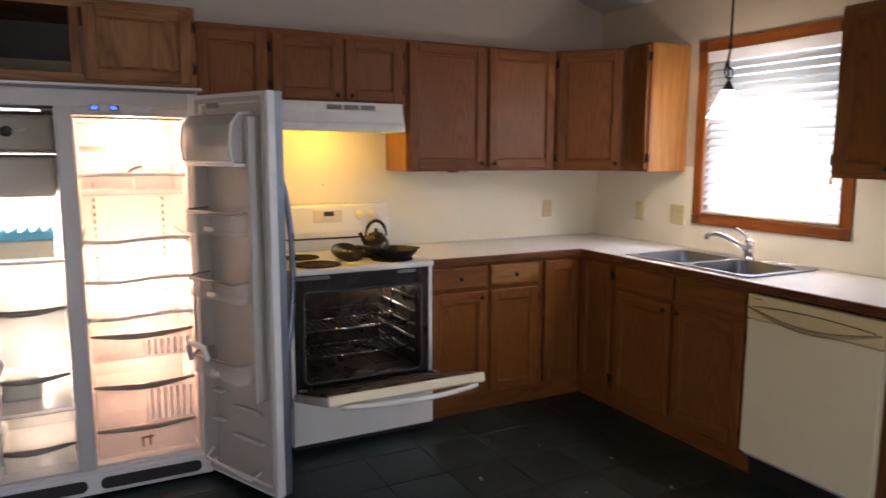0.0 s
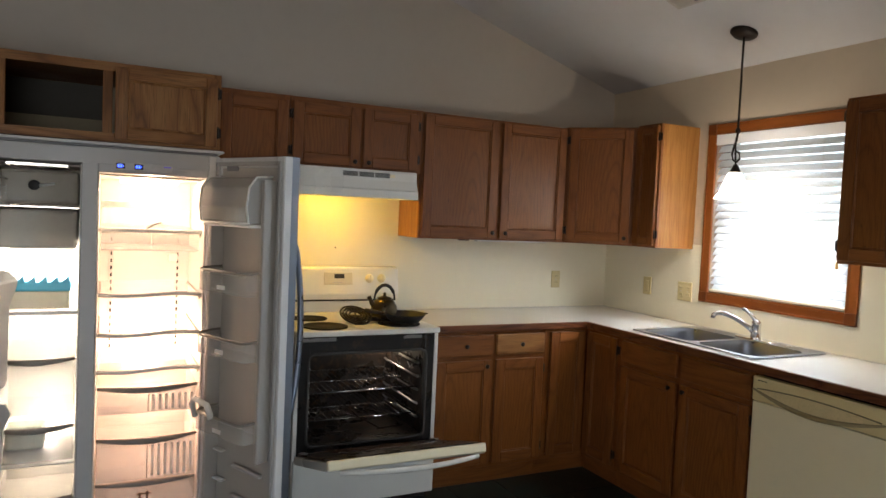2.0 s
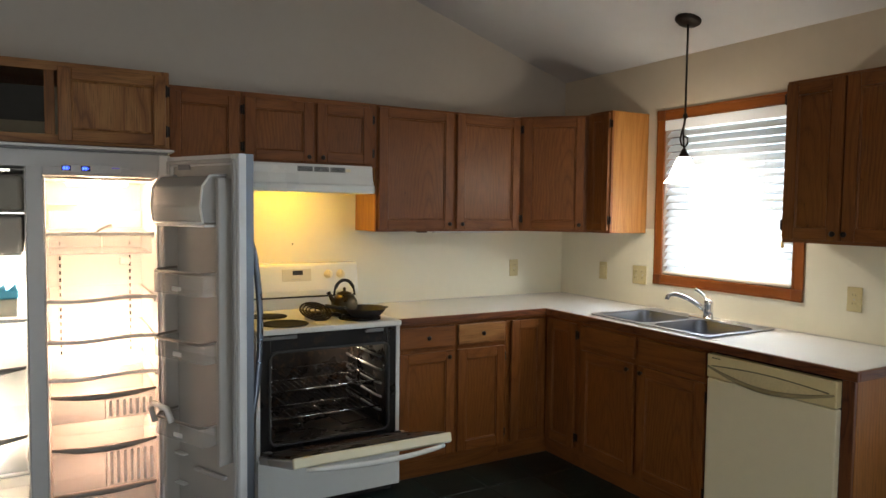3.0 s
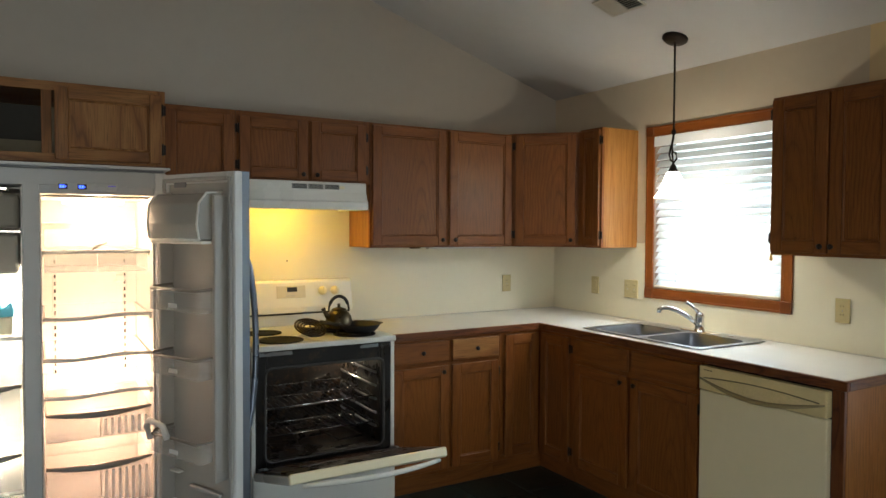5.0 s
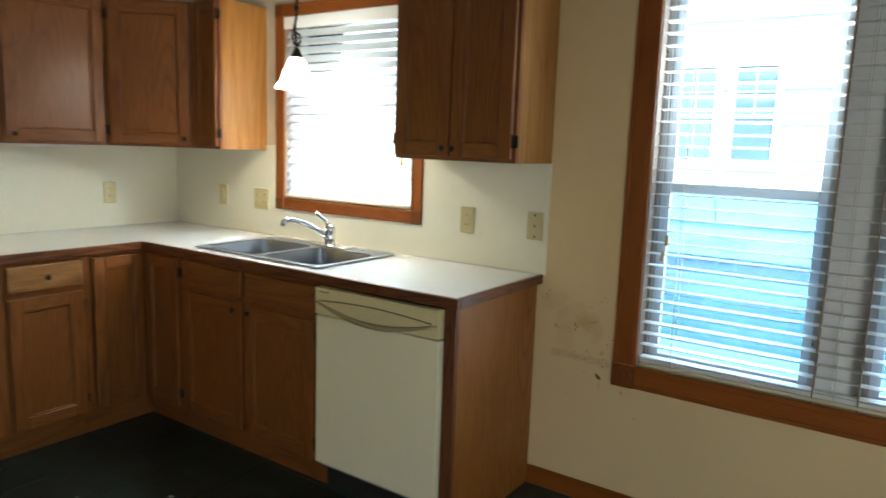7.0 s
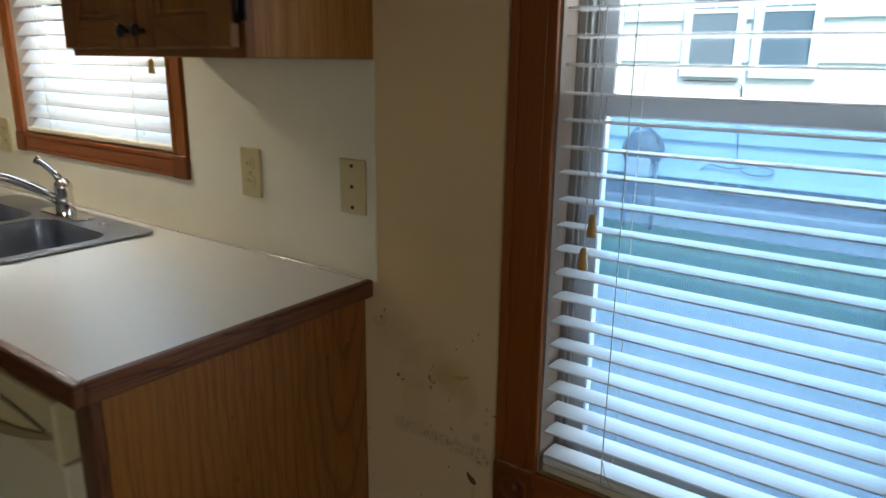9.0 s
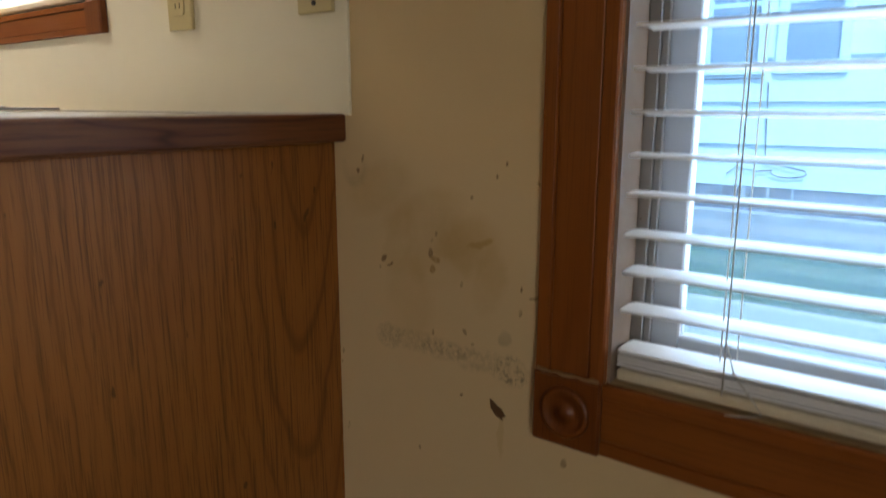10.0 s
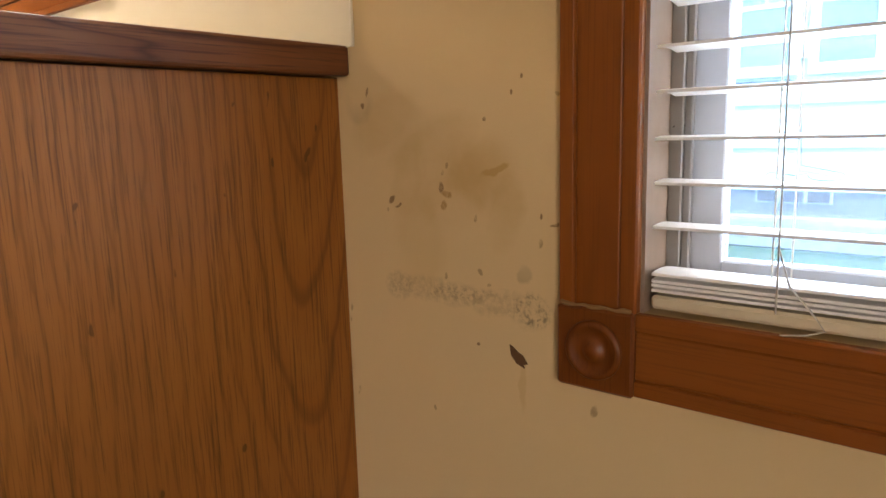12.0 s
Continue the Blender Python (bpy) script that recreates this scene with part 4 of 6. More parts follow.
part("side", boxes((FX1 - 0.046, FF, 0.03, FX1, BK, 1.722), bevel=0.004), CASE, fr)
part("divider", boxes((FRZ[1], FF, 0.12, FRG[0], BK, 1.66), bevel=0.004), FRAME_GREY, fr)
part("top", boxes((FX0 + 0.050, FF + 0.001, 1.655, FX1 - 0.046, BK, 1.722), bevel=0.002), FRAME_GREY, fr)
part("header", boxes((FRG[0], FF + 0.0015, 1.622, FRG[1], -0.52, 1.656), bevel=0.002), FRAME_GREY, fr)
part("floor_pan", boxes((FX0 + 0.050, FF + 0.001, 0.035, FX1 - 0.046, BK, 0.128), bevel=0.003), CASE, fr)
part("back", boxes((FX0, BK, 0.03, FX1, -0.02, 1.722), bevel=0.002), LINER, fr)
part("top_cap", boxes((FX0 - 0.016, FF - 0.030, 1.733, FX1 + 0.014, -0.10, 1.744), bevel=0.003), CASE, fr, "white strip along the top edge")
part("cap_rail", boxes((FX0 + 0.006, FF - 0.012, 1.7225, FX1 - 0.010, -0.10, 1.7325), bevel=0.002), plain("dull_grey_rail", (0.16, 0.16, 0.165), 0.45), fr)
grille = part("grille", boxes((FX0 + 0.004, FF - 0.006, 0.016, FX1 - 0.004, FF + 0.010, 0.112), bevel=0.006, seg=2), CASE, fr)
for a, b in ((FX0 + 0.05, -3.275), (-3.225, FX1 - 0.055)):
    part("slot", prism(rounded(a, 0.036, b, 0.088, 0.024), 0, 0.006, 0.001, pose(0, FF - 0.004, 0, 90)), DARK, grille)
for x in (FX0 + 0.06, FX1 - 0.06):
    for y in (FF + 0.06, -0.10):
        part("foot", lathe([(0.018, 0), (0.018, 0.036)], 12, (x, y, 0)), DARK, fr)
# control display
DIGIT = plain("blue_display", (0.03, 0.08, 1.0), 0.3, 0, 0, emit=1.6)
disp = part("control_panel", boxes((-3.175, FF - 0.004, 1.636, -2.95, FF + 0.001, 1.668), bevel=0.004, seg=2), plain("pale_display_panel", (0.55, 0.53, 0.50), 0.3), fr)
for x in (-3.155, -3.085):
    part("display_window", boxes((x - 0.017, FF - 0.006, 1.641, x + 0.017, FF - 0.0035, 1.663), bevel=0.001), plain("dark_blue_window", (0.01, 0.01, 0.06), 0.2), disp)
    for dx, w, h in ((-0.008, 0.007, 0.012), (0.002, 0.007, 0.012), (0.010, 0.003, 0.004)):
        part("lit_bar", boxes((x + dx - w / 2, FF - 0.0075, 1.652 - h / 2, x + dx + w / 2, FF - 0.0055, 1.652 + h / 2), bevel=0), DIGIT, disp)
part("lit_bar", boxes((-2.988, FF - 0.0055, 1.655, -2.958, FF - 0.0035, 1.660), bevel=0), plain("dim_violet_display", (0.22, 0.18, 0.7), 0.3, emit=0.12), disp)
# lining of both rooms
for nm, (a, b), ztop in (("freezer_liner", FRZ, 1.650), ("fresh_food_liner", FRG, 1.618)):
    back = part(nm, boxes((a + 0.005, BK - 0.012, 0.130, b - 0.005, BK - 0.001, ztop), bevel=0.002), LINER, fr)
    for xa, xb in ((a + 0.0005, a + 0.005), (b - 0.005, b - 0.0005)):
        part("liner_side", boxes((xa, FF + 0.020, 0.130, xb, BK - 0.001, ztop), bevel=0.002), LINER, back)
    part("liner_floor", boxes((a + 0.005, FF + 0.020, 0.1285, b - 0.005, BK - 0.012, 0.136), bevel=0.002), LINER, back)
    part("liner_ceiling", boxes((a + 0.005, FF + 0.16, ztop - 0.006, b - 0.005, BK - 0.012, ztop), bevel=0.002), LINER, back)
# light covers
GLOW = plain("lit_light_cover", (1.0, 0.86, 0.70), 0.4, 0, 0, emit=1.5)
part("light_cover", boxes((-3.15, -0.42, 1.590, -2.90, -0.30, 1.610), bevel=0.006), GLOW, fr, "lit frosted light cover")
part("light_cover", boxes((-3.12, -0.074, 0.82, -2.93, -0.066, 0.90), bevel=0.006), GLOW, fr, "lit frosted light cover")
part("light_cover", boxes((-3.55, -0.074, 1.10, -3.37, -0.066, 1.22), bevel=0.006), GLOW, fr, "lit frosted light cover")
# slotted shelf ladders
for x in (FRG[0] + 0.060, FRG[1] - 0.060):
    ladder = part("shelf_ladder", boxes((x - 0.010, -0.071, 0.74, x + 0.010, -0.0665, 1.34), bevel=0.001), LINER, fr)
    for i in range(16):
        part("ladder_slot", boxes((x - 0.004, -0.0725, 0.765 + i * 0.036, x + 0.004, -0.0705, 0.783 + i * 0.036), bevel=0), DARK, ladder)
part("air_duct", boxes((-3.225, -0.16, 1.500, -3.10, -0.068, 1.506), bevel=0.002), LINER, fr)
part("thermostat_box", boxes((-2.915, -0.10, 1.205, -2.868, -0.068, 1.245), bevel=0.005), LINER, fr)


def shelf(z, y0=-0.655, wavy=True):
    a, b = FRG[0] + 0.006, FRG[1] - 0.006
    sh = part("shelf", boxes((a, -0.085, z - 0.004, b, y0 + 0.024, z), bevel=0.001), CLEAR, fr, "clear glass shelf")
    n = 10
    bm = tube([(a + (b - a) * i / n, y0 + 0.012 - 0.012 * math.sin(math.pi * i / n), z - 0.004 - (0.006 * math.sin(2 * math.pi * i / n) if wavy else 0)) for i in range(n + 1)], 0.009, 8)
    part("shelf_edge", bm, LINER, sh, "white plastic shelf edge")
    for x in (a + 0.006, b - 0.006):
        part("bracket", boxes((x - 0.005, -0.085, z - 0.026, x + 0.005, y0 + 0.02, z - 0.004), bevel=0.002), LINER, sh)


for z in (1.105, 0.932, 0.772):
    shelf(z)
# snack tray under the top shelf
shelf(1.383, -0.60, False)
part("snack_drawer", boxes((FRG[0] + 0.014, -0.585, 1.290, -3.024, -0.575, 1.372), (-3.020, -0.585, 1.290, FRG[1] - 0.014, -0.575, 1.372), (FRG[0] + 0.014, -0.575, 1.290, FRG[1] - 0.014, -0.10, 1.296), bevel=0.002), FROSTED, fr, "cloudy plastic drawer under the shelf")
part("back_ledge", boxes((FRG[0] + 0.016, -0.20, 1.392, FRG[1] - 0.016, -0.19, 1.475), bevel=0.002), FROSTED, fr)
part("broken_clip", tube([(-3.045, -0.60, 1.385), (-3.02, -0.603, 1.405), (-2.985, -0.60, 1.418)], [0.005, 0.007, 0.006], 6), FRAME_GREY, fr)


def crisper(z0, z1, bowed, a=FRG[0] + 0.012, b=FRG[1] - 0.012, bars=True, name="crisper_drawer", y0=-0.640, mat=FROSTED):
    t = 0.004
    dr = part(name, boxes((a + t, y0, z0, b - t, y0 + t, z1), bevel=0.001), mat, fr, "cloudy clear plastic drawer")
    for xa, xb in ((a, a + t), (b - t, b)):
        part("drawer_side", boxes((xa, y0, z0, xb, -0.10, z1), bevel=0.001), mat, dr)
    part("drawer_floor", boxes((a + t, y0 + 0.01, z0, b - t, -0.104, z0 + t), bevel=0.001), mat, dr)
    part("drawer_back", boxes((a + t, -0.104, z0, b - t, -0.10, z1), bevel=0.001), mat, dr)
    n = 12
    bm = bmesh.new()
    tube([(a + (b - a) * i / n, y0 - 0.006 - bowed * math.sin(math.pi * i / n), z1 + 0.004 - 0.010 * math.sin(math.pi * i / n)) for i in range(n + 1)],
         [0.006 + 0.008 * math.sin(math.pi * i / n) for i in range(n + 1)], 8, bm)
    part("handle", bm, GREYBAR, dr, "curved grey handle bar")
    if bars:
        mid = (a + b) / 2
        part("drawer_seam", boxes((mid - 0.0015, y0 - 0.0012, z0 + 0.004, mid + 0.0015, y0 - 0.0002, z1 - 0.012), bevel=0), GREYBAR, dr)
        for i in range(7):
            x = mid + 0.022 + (b - mid - 0.044) * i / 6
            part("rib", moved(boxes((-0.006, y0 - 0.0024, z0 + 0.012, 0.006, y0 - 0.0002, z1 - 0.035), bevel=0.001), Matrix.Translation((x, 0, 0))), RIB, dr)
    return dr


crisper(0.575, 0.690, 0.024)
crisper(0.280, 0.468, 0.030, y0=-0.650)
part("drawer_lid", boxes((FRG[0] + 0.010, -0.635, 0.520, FRG[1] - 0.010, -0.10, 0.526), bevel=0.001), CLEAR, fr)
bottom = crisper(0.140, 0.262, 0.0, bars=False, name="bottom_tray", y0=-0.630)
part("stain_marks", boxes((-3.05, -0.6345, 0.165, -3.042, -0.6305, 0.215), (-3.02, -0.6345, 0.170, -3.012, -0.6305, 0.22), (-3.06, -0.6345, 0.205, -3.00, -0.6305, 0.211), bevel=0.001), plain("brown_residue", (0.22, 0.10, 0.05), 0.7), bottom, "dried brown residue")
# freezer side
ice = part("ice_maker", boxes((FRZ[0] + 0.020, -0.600, 1.475, FRZ[1] - 0.012, -0.12, 1.622), bevel=0.018, seg=3), plain("grey_ice_maker", (0.30, 0.27, 0.225), 0.45), fr, "grey plastic ice maker")
part("knob", lathe([(0.0001, 0), (0.022, 0), (0.020, 0.010), (0.0001, 0.012)], 20, (-3.475, -0.600, 1.555), pose(0, 0, 0, 90)), DARK, ice)
part("feeler_arm", tube([(-3.455, -0.606, 1.553), (-3.43, -0.610, 1.558), (-3.40, -0.606, 1.565)], 0.006, 8), FRAME_GREY, ice)
part("rail", boxes((FRZ[0] + 0.010, -0.62, 1.462, FRZ[1] - 0.006, -0.60, 1.470), bevel=0.002), CHROME, fr)
part("ice_bin", boxes((FRZ[0] + 0.016, -0.590, 1.290, FRZ[1] - 0.016, -0.12, 1.455), bevel=0.012, seg=2), plain("grey_ice_bin", (0.35, 0.32, 0.275), 0.45), fr, "grey plastic ice bin")
part("freezer_ceiling_lamp", boxes((FRZ[0] + 0.04, -0.62, 1.632, FRZ[1] - 0.05, -0.45, 1.648), bevel=0.004), CHROME, fr)
for z in (1.030,):
    sh = part("freezer_shelf", boxes((FRZ[0] + 0.006, -0.645, z - 0.003, FRZ[1] - 0.006, -0.09, z + 0.003), bevel=0.001), CLEAR, fr)
    part("shelf_edge", boxes((FRZ[0] + 0.006, -0.655, z - 0.008, FRZ[1] - 0.006, -0.645, z + 0.006), bevel=0.003), LINER, sh)
for z0, z1, m in ((0.60, 0.830, FROSTED), (0.40, 0.545, FROSTED), (0.150, 0.240, FROSTED)):
    crisper(z0, z1, 0.018, FRZ[0] + 0.012, FRZ[1] - 0.012, False, "freezer_basket", -0.640, m)
part("freezer_shelf", boxes((FRZ[0] + 0.006, -0.65, 0.385, FRZ[1] - 0.006, -0.09, 0.392), bevel=0.002), LINER, fr)
tr = thing("ice_tray", pose(-3.476, -0.50, 1.033), "blue plastic ice cube tray on the freezer shelf", "ice tray")
part("tray", boxes((-0.125, -0.06, 0.075, 0.125, 0.06, 0.115), bevel=0.008, seg=2), BLUE, tr)
for i in range(6):
    x = -0.105 + 0.042 * i
    part("rib", prism([(x - 0.016, 0.113), (x + 0.016, 0.113), (x + 0.010, 0.142)], -0.062, 0.062, 0.001, pose(0, 0, 0, 90)), BLUE, tr)
part("carton", boxes((-0.120, -0.055, 0.0, 0.118, 0.06, 0.074), bevel=0.004), plain("pale_yellow_carton", (0.80, 0.74, 0.58), 0.6), tr, "pale yellow carton under the tray")
pk = thing("frozen_packet", pose(-3.506, -0.42, 0.4045), "green and white frozen food packet in the basket", "food packet")
part("packet", boxes((-0.09, -0.07, 0, 0.06, 0.07, 0.10), bevel=0.016, seg=3), plain("green_white_packet", (0.42, 0.50, 0.42), 0.35, 0, 0.5, 22.0, 0.1, 50), pk)


def fridge_door(width, hinge, angle, s, name):
    """A thick door: gasket, moulded liner, bowed steel-grey skin and bar handle; s: which way its inside faces."""
    m = pose(hinge[0], hinge[1], 0, 0, 0, angle)
    holder = thing("tmp", m, "", "")
    z0, z1 = 0.040, 1.714
    n = 10
    outer = [(0.0, -s * 0.012), (0.0, -s * 0.055)] + [(width * i / n, -s * (0.062 + 0.036 * math.sin(math.pi * (0.12 + 0.76 * i / n)))) for i in range(n + 1)] + [(width, -s * 0.050), (width, -s * 0.012)]
    skin = part(name, prism(outer, z0, z1, 0.002), DOORSKIN, holder, "steel-grey refrigerator door, open")
    rim = 0.020
    part("door_frame", boxes((0.002, -s * 0.0115, z0 + 0.002, rim + 0.02, s * 0.004, z1 - 0.002), (width - rim - 0.02, -s * 0.0115, z0 + 0.002, width - 0.001, s * 0.004, z1 - 0.002),
                             (rim + 0.02, -s * 0.0115, z1 - 0.045, width - rim - 0.02, s * 0.004, z1 - 0.002), (rim + 0.02, -s * 0.0115, z0 + 0.002, width - rim - 0.02, s * 0.004, z0 + 0.045), bevel=0.003), CASE, skin, "white inner frame")
    part("edge_band", boxes((width + 0.0005, -s * (0.034 if s < 0 else 0.020), z0 + 0.002, width + 0.004, s * 0.002, z1 - 0.002), bevel=0.001), CASE, skin)
    part("gasket", boxes((0.012, s * 0.004, z0 + 0.02, 0.030, s * 0.014, z1 - 0.02), (width - 0.030, s * 0.004, z0 + 0.02, width - 0.012, s * 0.014, z1 - 0.02),
                         (0.030, s * 0.004, z1 - 0.038, width - 0.030, s * 0.014, z1 - 0.02), (0.030, s * 0.004, z0 + 0.02, width - 0.030, s * 0.014, z0 + 0.038), bevel=0.003), RUBBER, skin)
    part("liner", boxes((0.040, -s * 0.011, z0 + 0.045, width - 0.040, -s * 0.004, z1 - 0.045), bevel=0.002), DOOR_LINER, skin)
    pts = [(width - 0.035, -s * (0.078 + 0.058 * math.sin(math.pi * i / 16) ** 0.6), 0.62 + 0.76 * i / 16) for i in range(17)]
    part("handle", tube(pts, 0.013, 10), plain("blue_grey_handle_metal", (0.16, 0.19, 0.24), 0.3, 0.8), skin, "long bowed steel handle")
    return holder, skin, m


def settle(holder, skin, m, owner):
    skin.parent = owner
    skin.matrix_basis = Matrix.Translation(-OFFSET[owner]) @ m @ Matrix.Translation(OFFSET[skin])
    bpy.data.objects.remove(holder)


h, d, m = fridge_door(0.470, (-2.772, -0.722), -64.2, -1, "fresh_food_door")
W = 0.470
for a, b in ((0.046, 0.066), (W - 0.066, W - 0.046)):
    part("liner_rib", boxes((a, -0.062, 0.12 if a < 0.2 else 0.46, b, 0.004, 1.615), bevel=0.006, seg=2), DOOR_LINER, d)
part("dairy_cover", prism([(-0.004, 1.432), (-0.112, 1.438), (-0.124, 1.50), (-0.114, 1.58), (-0.080, 1.622), (-0.004, 1.628)], 0.072, W - 0.072, 0.004, Matrix(((0, 0, 1, 0), (1, 0, 0, 0), (0, 1, 0, 0), (0, 0, 0, 1)))), SMOKE, d, "smoky clear dairy compartment cover")
for x in (0.072, W - 0.072):
    part("cover_rim", tube([(x, -0.004, 1.630), (x, -0.080, 1.624), (x, -0.116, 1.581), (x, -0.126, 1.50), (x, -0.114, 1.436)], 0.0045, 8), LINER, d)
part("cover_rim", tube([(0.072, -0.116, 1.437), (W - 0.072, -0.116, 1.437)], 0.005, 8), LINER, d)
part("dairy_shelf", boxes((0.070, -0.108, 1.420, W - 0.070, 0, 1.432), bevel=0.003), LINER, d)
part("rating_label", boxes((0.085, -0.0055, 1.655, 0.165, -0.0025, 1.682), bevel=0), plain("grey_label", (0.20, 0.20, 0.21), 0.6), d, "small grey label")


def door_bin(z0, z1, depth=0.115, a=0.070, b=W - 0.070, mat=CLEAR):
    t = 0.004
    bn = part("door_bin", boxes((a, -depth, z0, b, 0, z0 + t), (a, -depth, z0, a + t, 0, z1), (b - t, -depth, z0, b, 0, z1), (a + t, -depth, z0, b - t, -depth + t, z1 - 0.012), bevel=0.0015), mat, d, "clear plastic door bin")
    part("rail", tube([(a - 0.006, -0.004, z1 + 0.008), (a - 0.004, -depth * 0.8, z1 + 0.004), (a + 0.02, -depth - 0.006, z1), (b - 0.02, -depth - 0.006, z1), (b + 0.004, -depth * 0.8, z1 + 0.004), (b + 0.006, -0.004, z1 + 0.008)], 0.006, 8), GREYBAR, bn)
    part("badge", boxes((0.20, -depth - 0.003, z0 + 0.015, 0.255, -depth + 0.0005, z0 + 0.032), bevel=0.001), CASE, bn)


door_bin(1.145, 1.235)
door_bin(0.878, 0.958)
door_bin(0.545, 0.625)
part("bin_handle", tube([(0.075, -0.12, 0.60), (0.070, -0.135, 0.66), (0.10, -0.140, 0.685), (0.19, -0.140, 0.675), (0.205, -0.128, 0.62)], 0.013, 8), LINER, d, "white plastic loop handle")
for z in (0.435, 0.305):
    part("shelf_stop", boxes((0.075, -0.030, z, 0.14, -0.004, z + 0.008), bevel=0.002), LINER, d)
    part("ledge", boxes((0.20, -0.024, z - 0.05, W - 0.072, -0.004, z - 0.035), bevel=0.004), FRAME_GREY, d)
part("rail", tube([(0.070, -0.03, 0.175), (0.085, -0.075, 0.150), (W - 0.085, -0.075, 0.125), (W - 0.07, -0.03, 0.15)], 0.005, 8), CASE, d)
settle(h, d, m, fr)

h, d, m = fridge_door(0.400, (-3.624, -0.722), -104.5, 1, "freezer_door")
W = 0.400
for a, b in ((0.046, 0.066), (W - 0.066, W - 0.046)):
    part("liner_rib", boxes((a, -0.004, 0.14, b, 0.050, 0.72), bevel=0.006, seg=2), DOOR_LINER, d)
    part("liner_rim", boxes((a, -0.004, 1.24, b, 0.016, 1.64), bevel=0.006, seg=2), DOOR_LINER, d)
part("wire_shelf", tube([(0.07, 0.0, 1.575), (0.075, 0.10, 1.57), (W - 0.075, 0.10, 1.57), (W - 0.07, 0.0, 1.575)], 0.004, 8), CHROME, d)
part("door_bin", boxes((0.07, 0, 1.465, W - 0.07, 0.100, 1.470), (0.07, 0.096, 1.470, W - 0.07, 0.100, 1.545), bevel=0.001), CLEAR, d)
lab = part("instruction_label", boxes((0.085, -0.0035, 1.27, W - 0.085, 0.0, 1.43), bevel=0), plain("blue_grey_label", (0.15, 0.19, 0.26), 0.5), d, "blue-grey instruction label")
for i in range(5):
    part("text_bar", boxes((0.100, -0.0005, 1.295 + 0.024 * i, W - 0.13 - 0.012 * (i % 3), 0.0012, 1.302 + 0.024 * i), bevel=0), plain("pale_print", (0.22, 0.26, 0.33), 0.6), lab)
YZ = Matrix(((0, 0, 1, 0), (1, 0, 0, 0), (0, 1, 0, 0), (0, 0, 0, 1)))
# liner white dimmed halfway, shade of the open door put into the colour
HOUSING = plain("dimmed_white_moulding", (0.56, 0.52, 0.47), 0.42, 0, 0.05, 3.0, 0.02, 200)
part("dispenser_housing", prism([(-0.002, 1.235), (0.100, 1.215), (0.136, 1.185), (0.130, 1.15), (0.106, 1.08), (0.102, 0.80), (0.098, 0.765), (-0.002, 0.735)], 0.048, W - 0.048, 0.006, YZ), HOUSING, d, "bulging ice dispenser housing")
part("rack_side", prism([(-0.002, 0.18), (0.085, 0.20), (0.10, 0.60), (0.125, 0.66), (0.105, 0.70), (-0.002, 0.715)], 0.068, 0.078, 0.002, YZ), HOUSING, d)
part("rack_side", prism([(-0.002, 0.18), (0.085, 0.20), (0.10, 0.60), (0.125, 0.66), (0.105, 0.70), (-0.002, 0.715)], W - 0.078, W - 0.068, 0.002, YZ), HOUSING, d)
for z in (0.560, 0.395, 0.215):
    part("door_shelf", boxes((0.078, -0.003, z, W - 0.078, 0.088, z + 0.006), (0.078, 0.088, z, W - 0.078, 0.094, z + 0.045), bevel=0.002), LINER, d)
settle(h, d, m, fr)

# ---- range ----
RX0, RX1 = -2.397, -1.637
RC = (RX0 + RX1) / 2
rg = thing("range", pose(RC, -0.34, 0), "white electric range with its oven door hanging open", "range")
OFFSET[rg] = Vector((RC, -0.34, 0))
RF = -0.672
part("side", boxes((RX0, RF, 0.04, RX0 + 0.022, -0.02, 0.895), bevel=0.003), APPLIANCE, rg)
part("side", boxes((RX1 - 0.022, RF, 0.04, RX1, -0.02, 0.895), bevel=0.003), APPLIANCE, rg)
part("back", boxes((RX0 + 0.022, -0.03, 0.04, RX1 - 0.022, -0.02, 0.895), bevel=0), BLACK, rg)
part("cooktop", boxes((RX0, -0.695, 0.892, RX1, -0.015, 0.922), bevel=0.008, seg=3), APPLIANCE, rg, "white enamel cooktop")
# oven front frame and cavity
OX0, OX1, OZ0, OZ1 = RX0 + 0.075, RX1 - 0.075, 0.355, 0.800
front = boxes((RX0 + 0.022, RF, 0.305, OX0, RF + 0.03, 0.890), (OX1, RF, 0.305, RX1 - 0.022, RF + 0.03, 0.890), (OX0, RF, OZ1, OX1, RF + 0.03, 0.890), (OX0, RF, 0.305, OX1, RF + 0.03, OZ0), bevel=0.004, seg=2)
part("oven_frame", front, BLACK, rg, "black enamel frame round the oven")
part("vent_strip", boxes((RX0 + 0.03, RF - 0.012, 0.868, RX0 + 0.20, RF, 0.886), bevel=0.002), STEEL, rg)
part("vent_strip", boxes((RX1 - 0.20, RF - 0.012, 0.868, RX1 - 0.10, RF, 0.886), bevel=0.002), STEEL, rg)
ol = part("oven_back", boxes((OX0 - 0.012, -0.12, OZ0 - 0.012, OX1 + 0.012, -0.108, OZ1 + 0.012), bevel=0.002), OVEN_IN, rg, "greasy black oven lining")
for xa, xb in ((OX0 - 0.012, OX0), (OX1, OX1 + 0.012)):
    part("oven_side", boxes((xa, RF + 0.03, OZ0 - 0.012, xb, -0.12, OZ1 + 0.012), bevel=0.002), OVEN_IN, ol)
for za, zb, nm in ((OZ0 - 0.012, OZ0, "oven_floor"), (OZ1, OZ1 + 0.012, "oven_roof")):
    part(nm, boxes((OX0, RF + 0.03, za, OX1, -0.12, zb), bevel=0.002), OVEN_IN, ol)
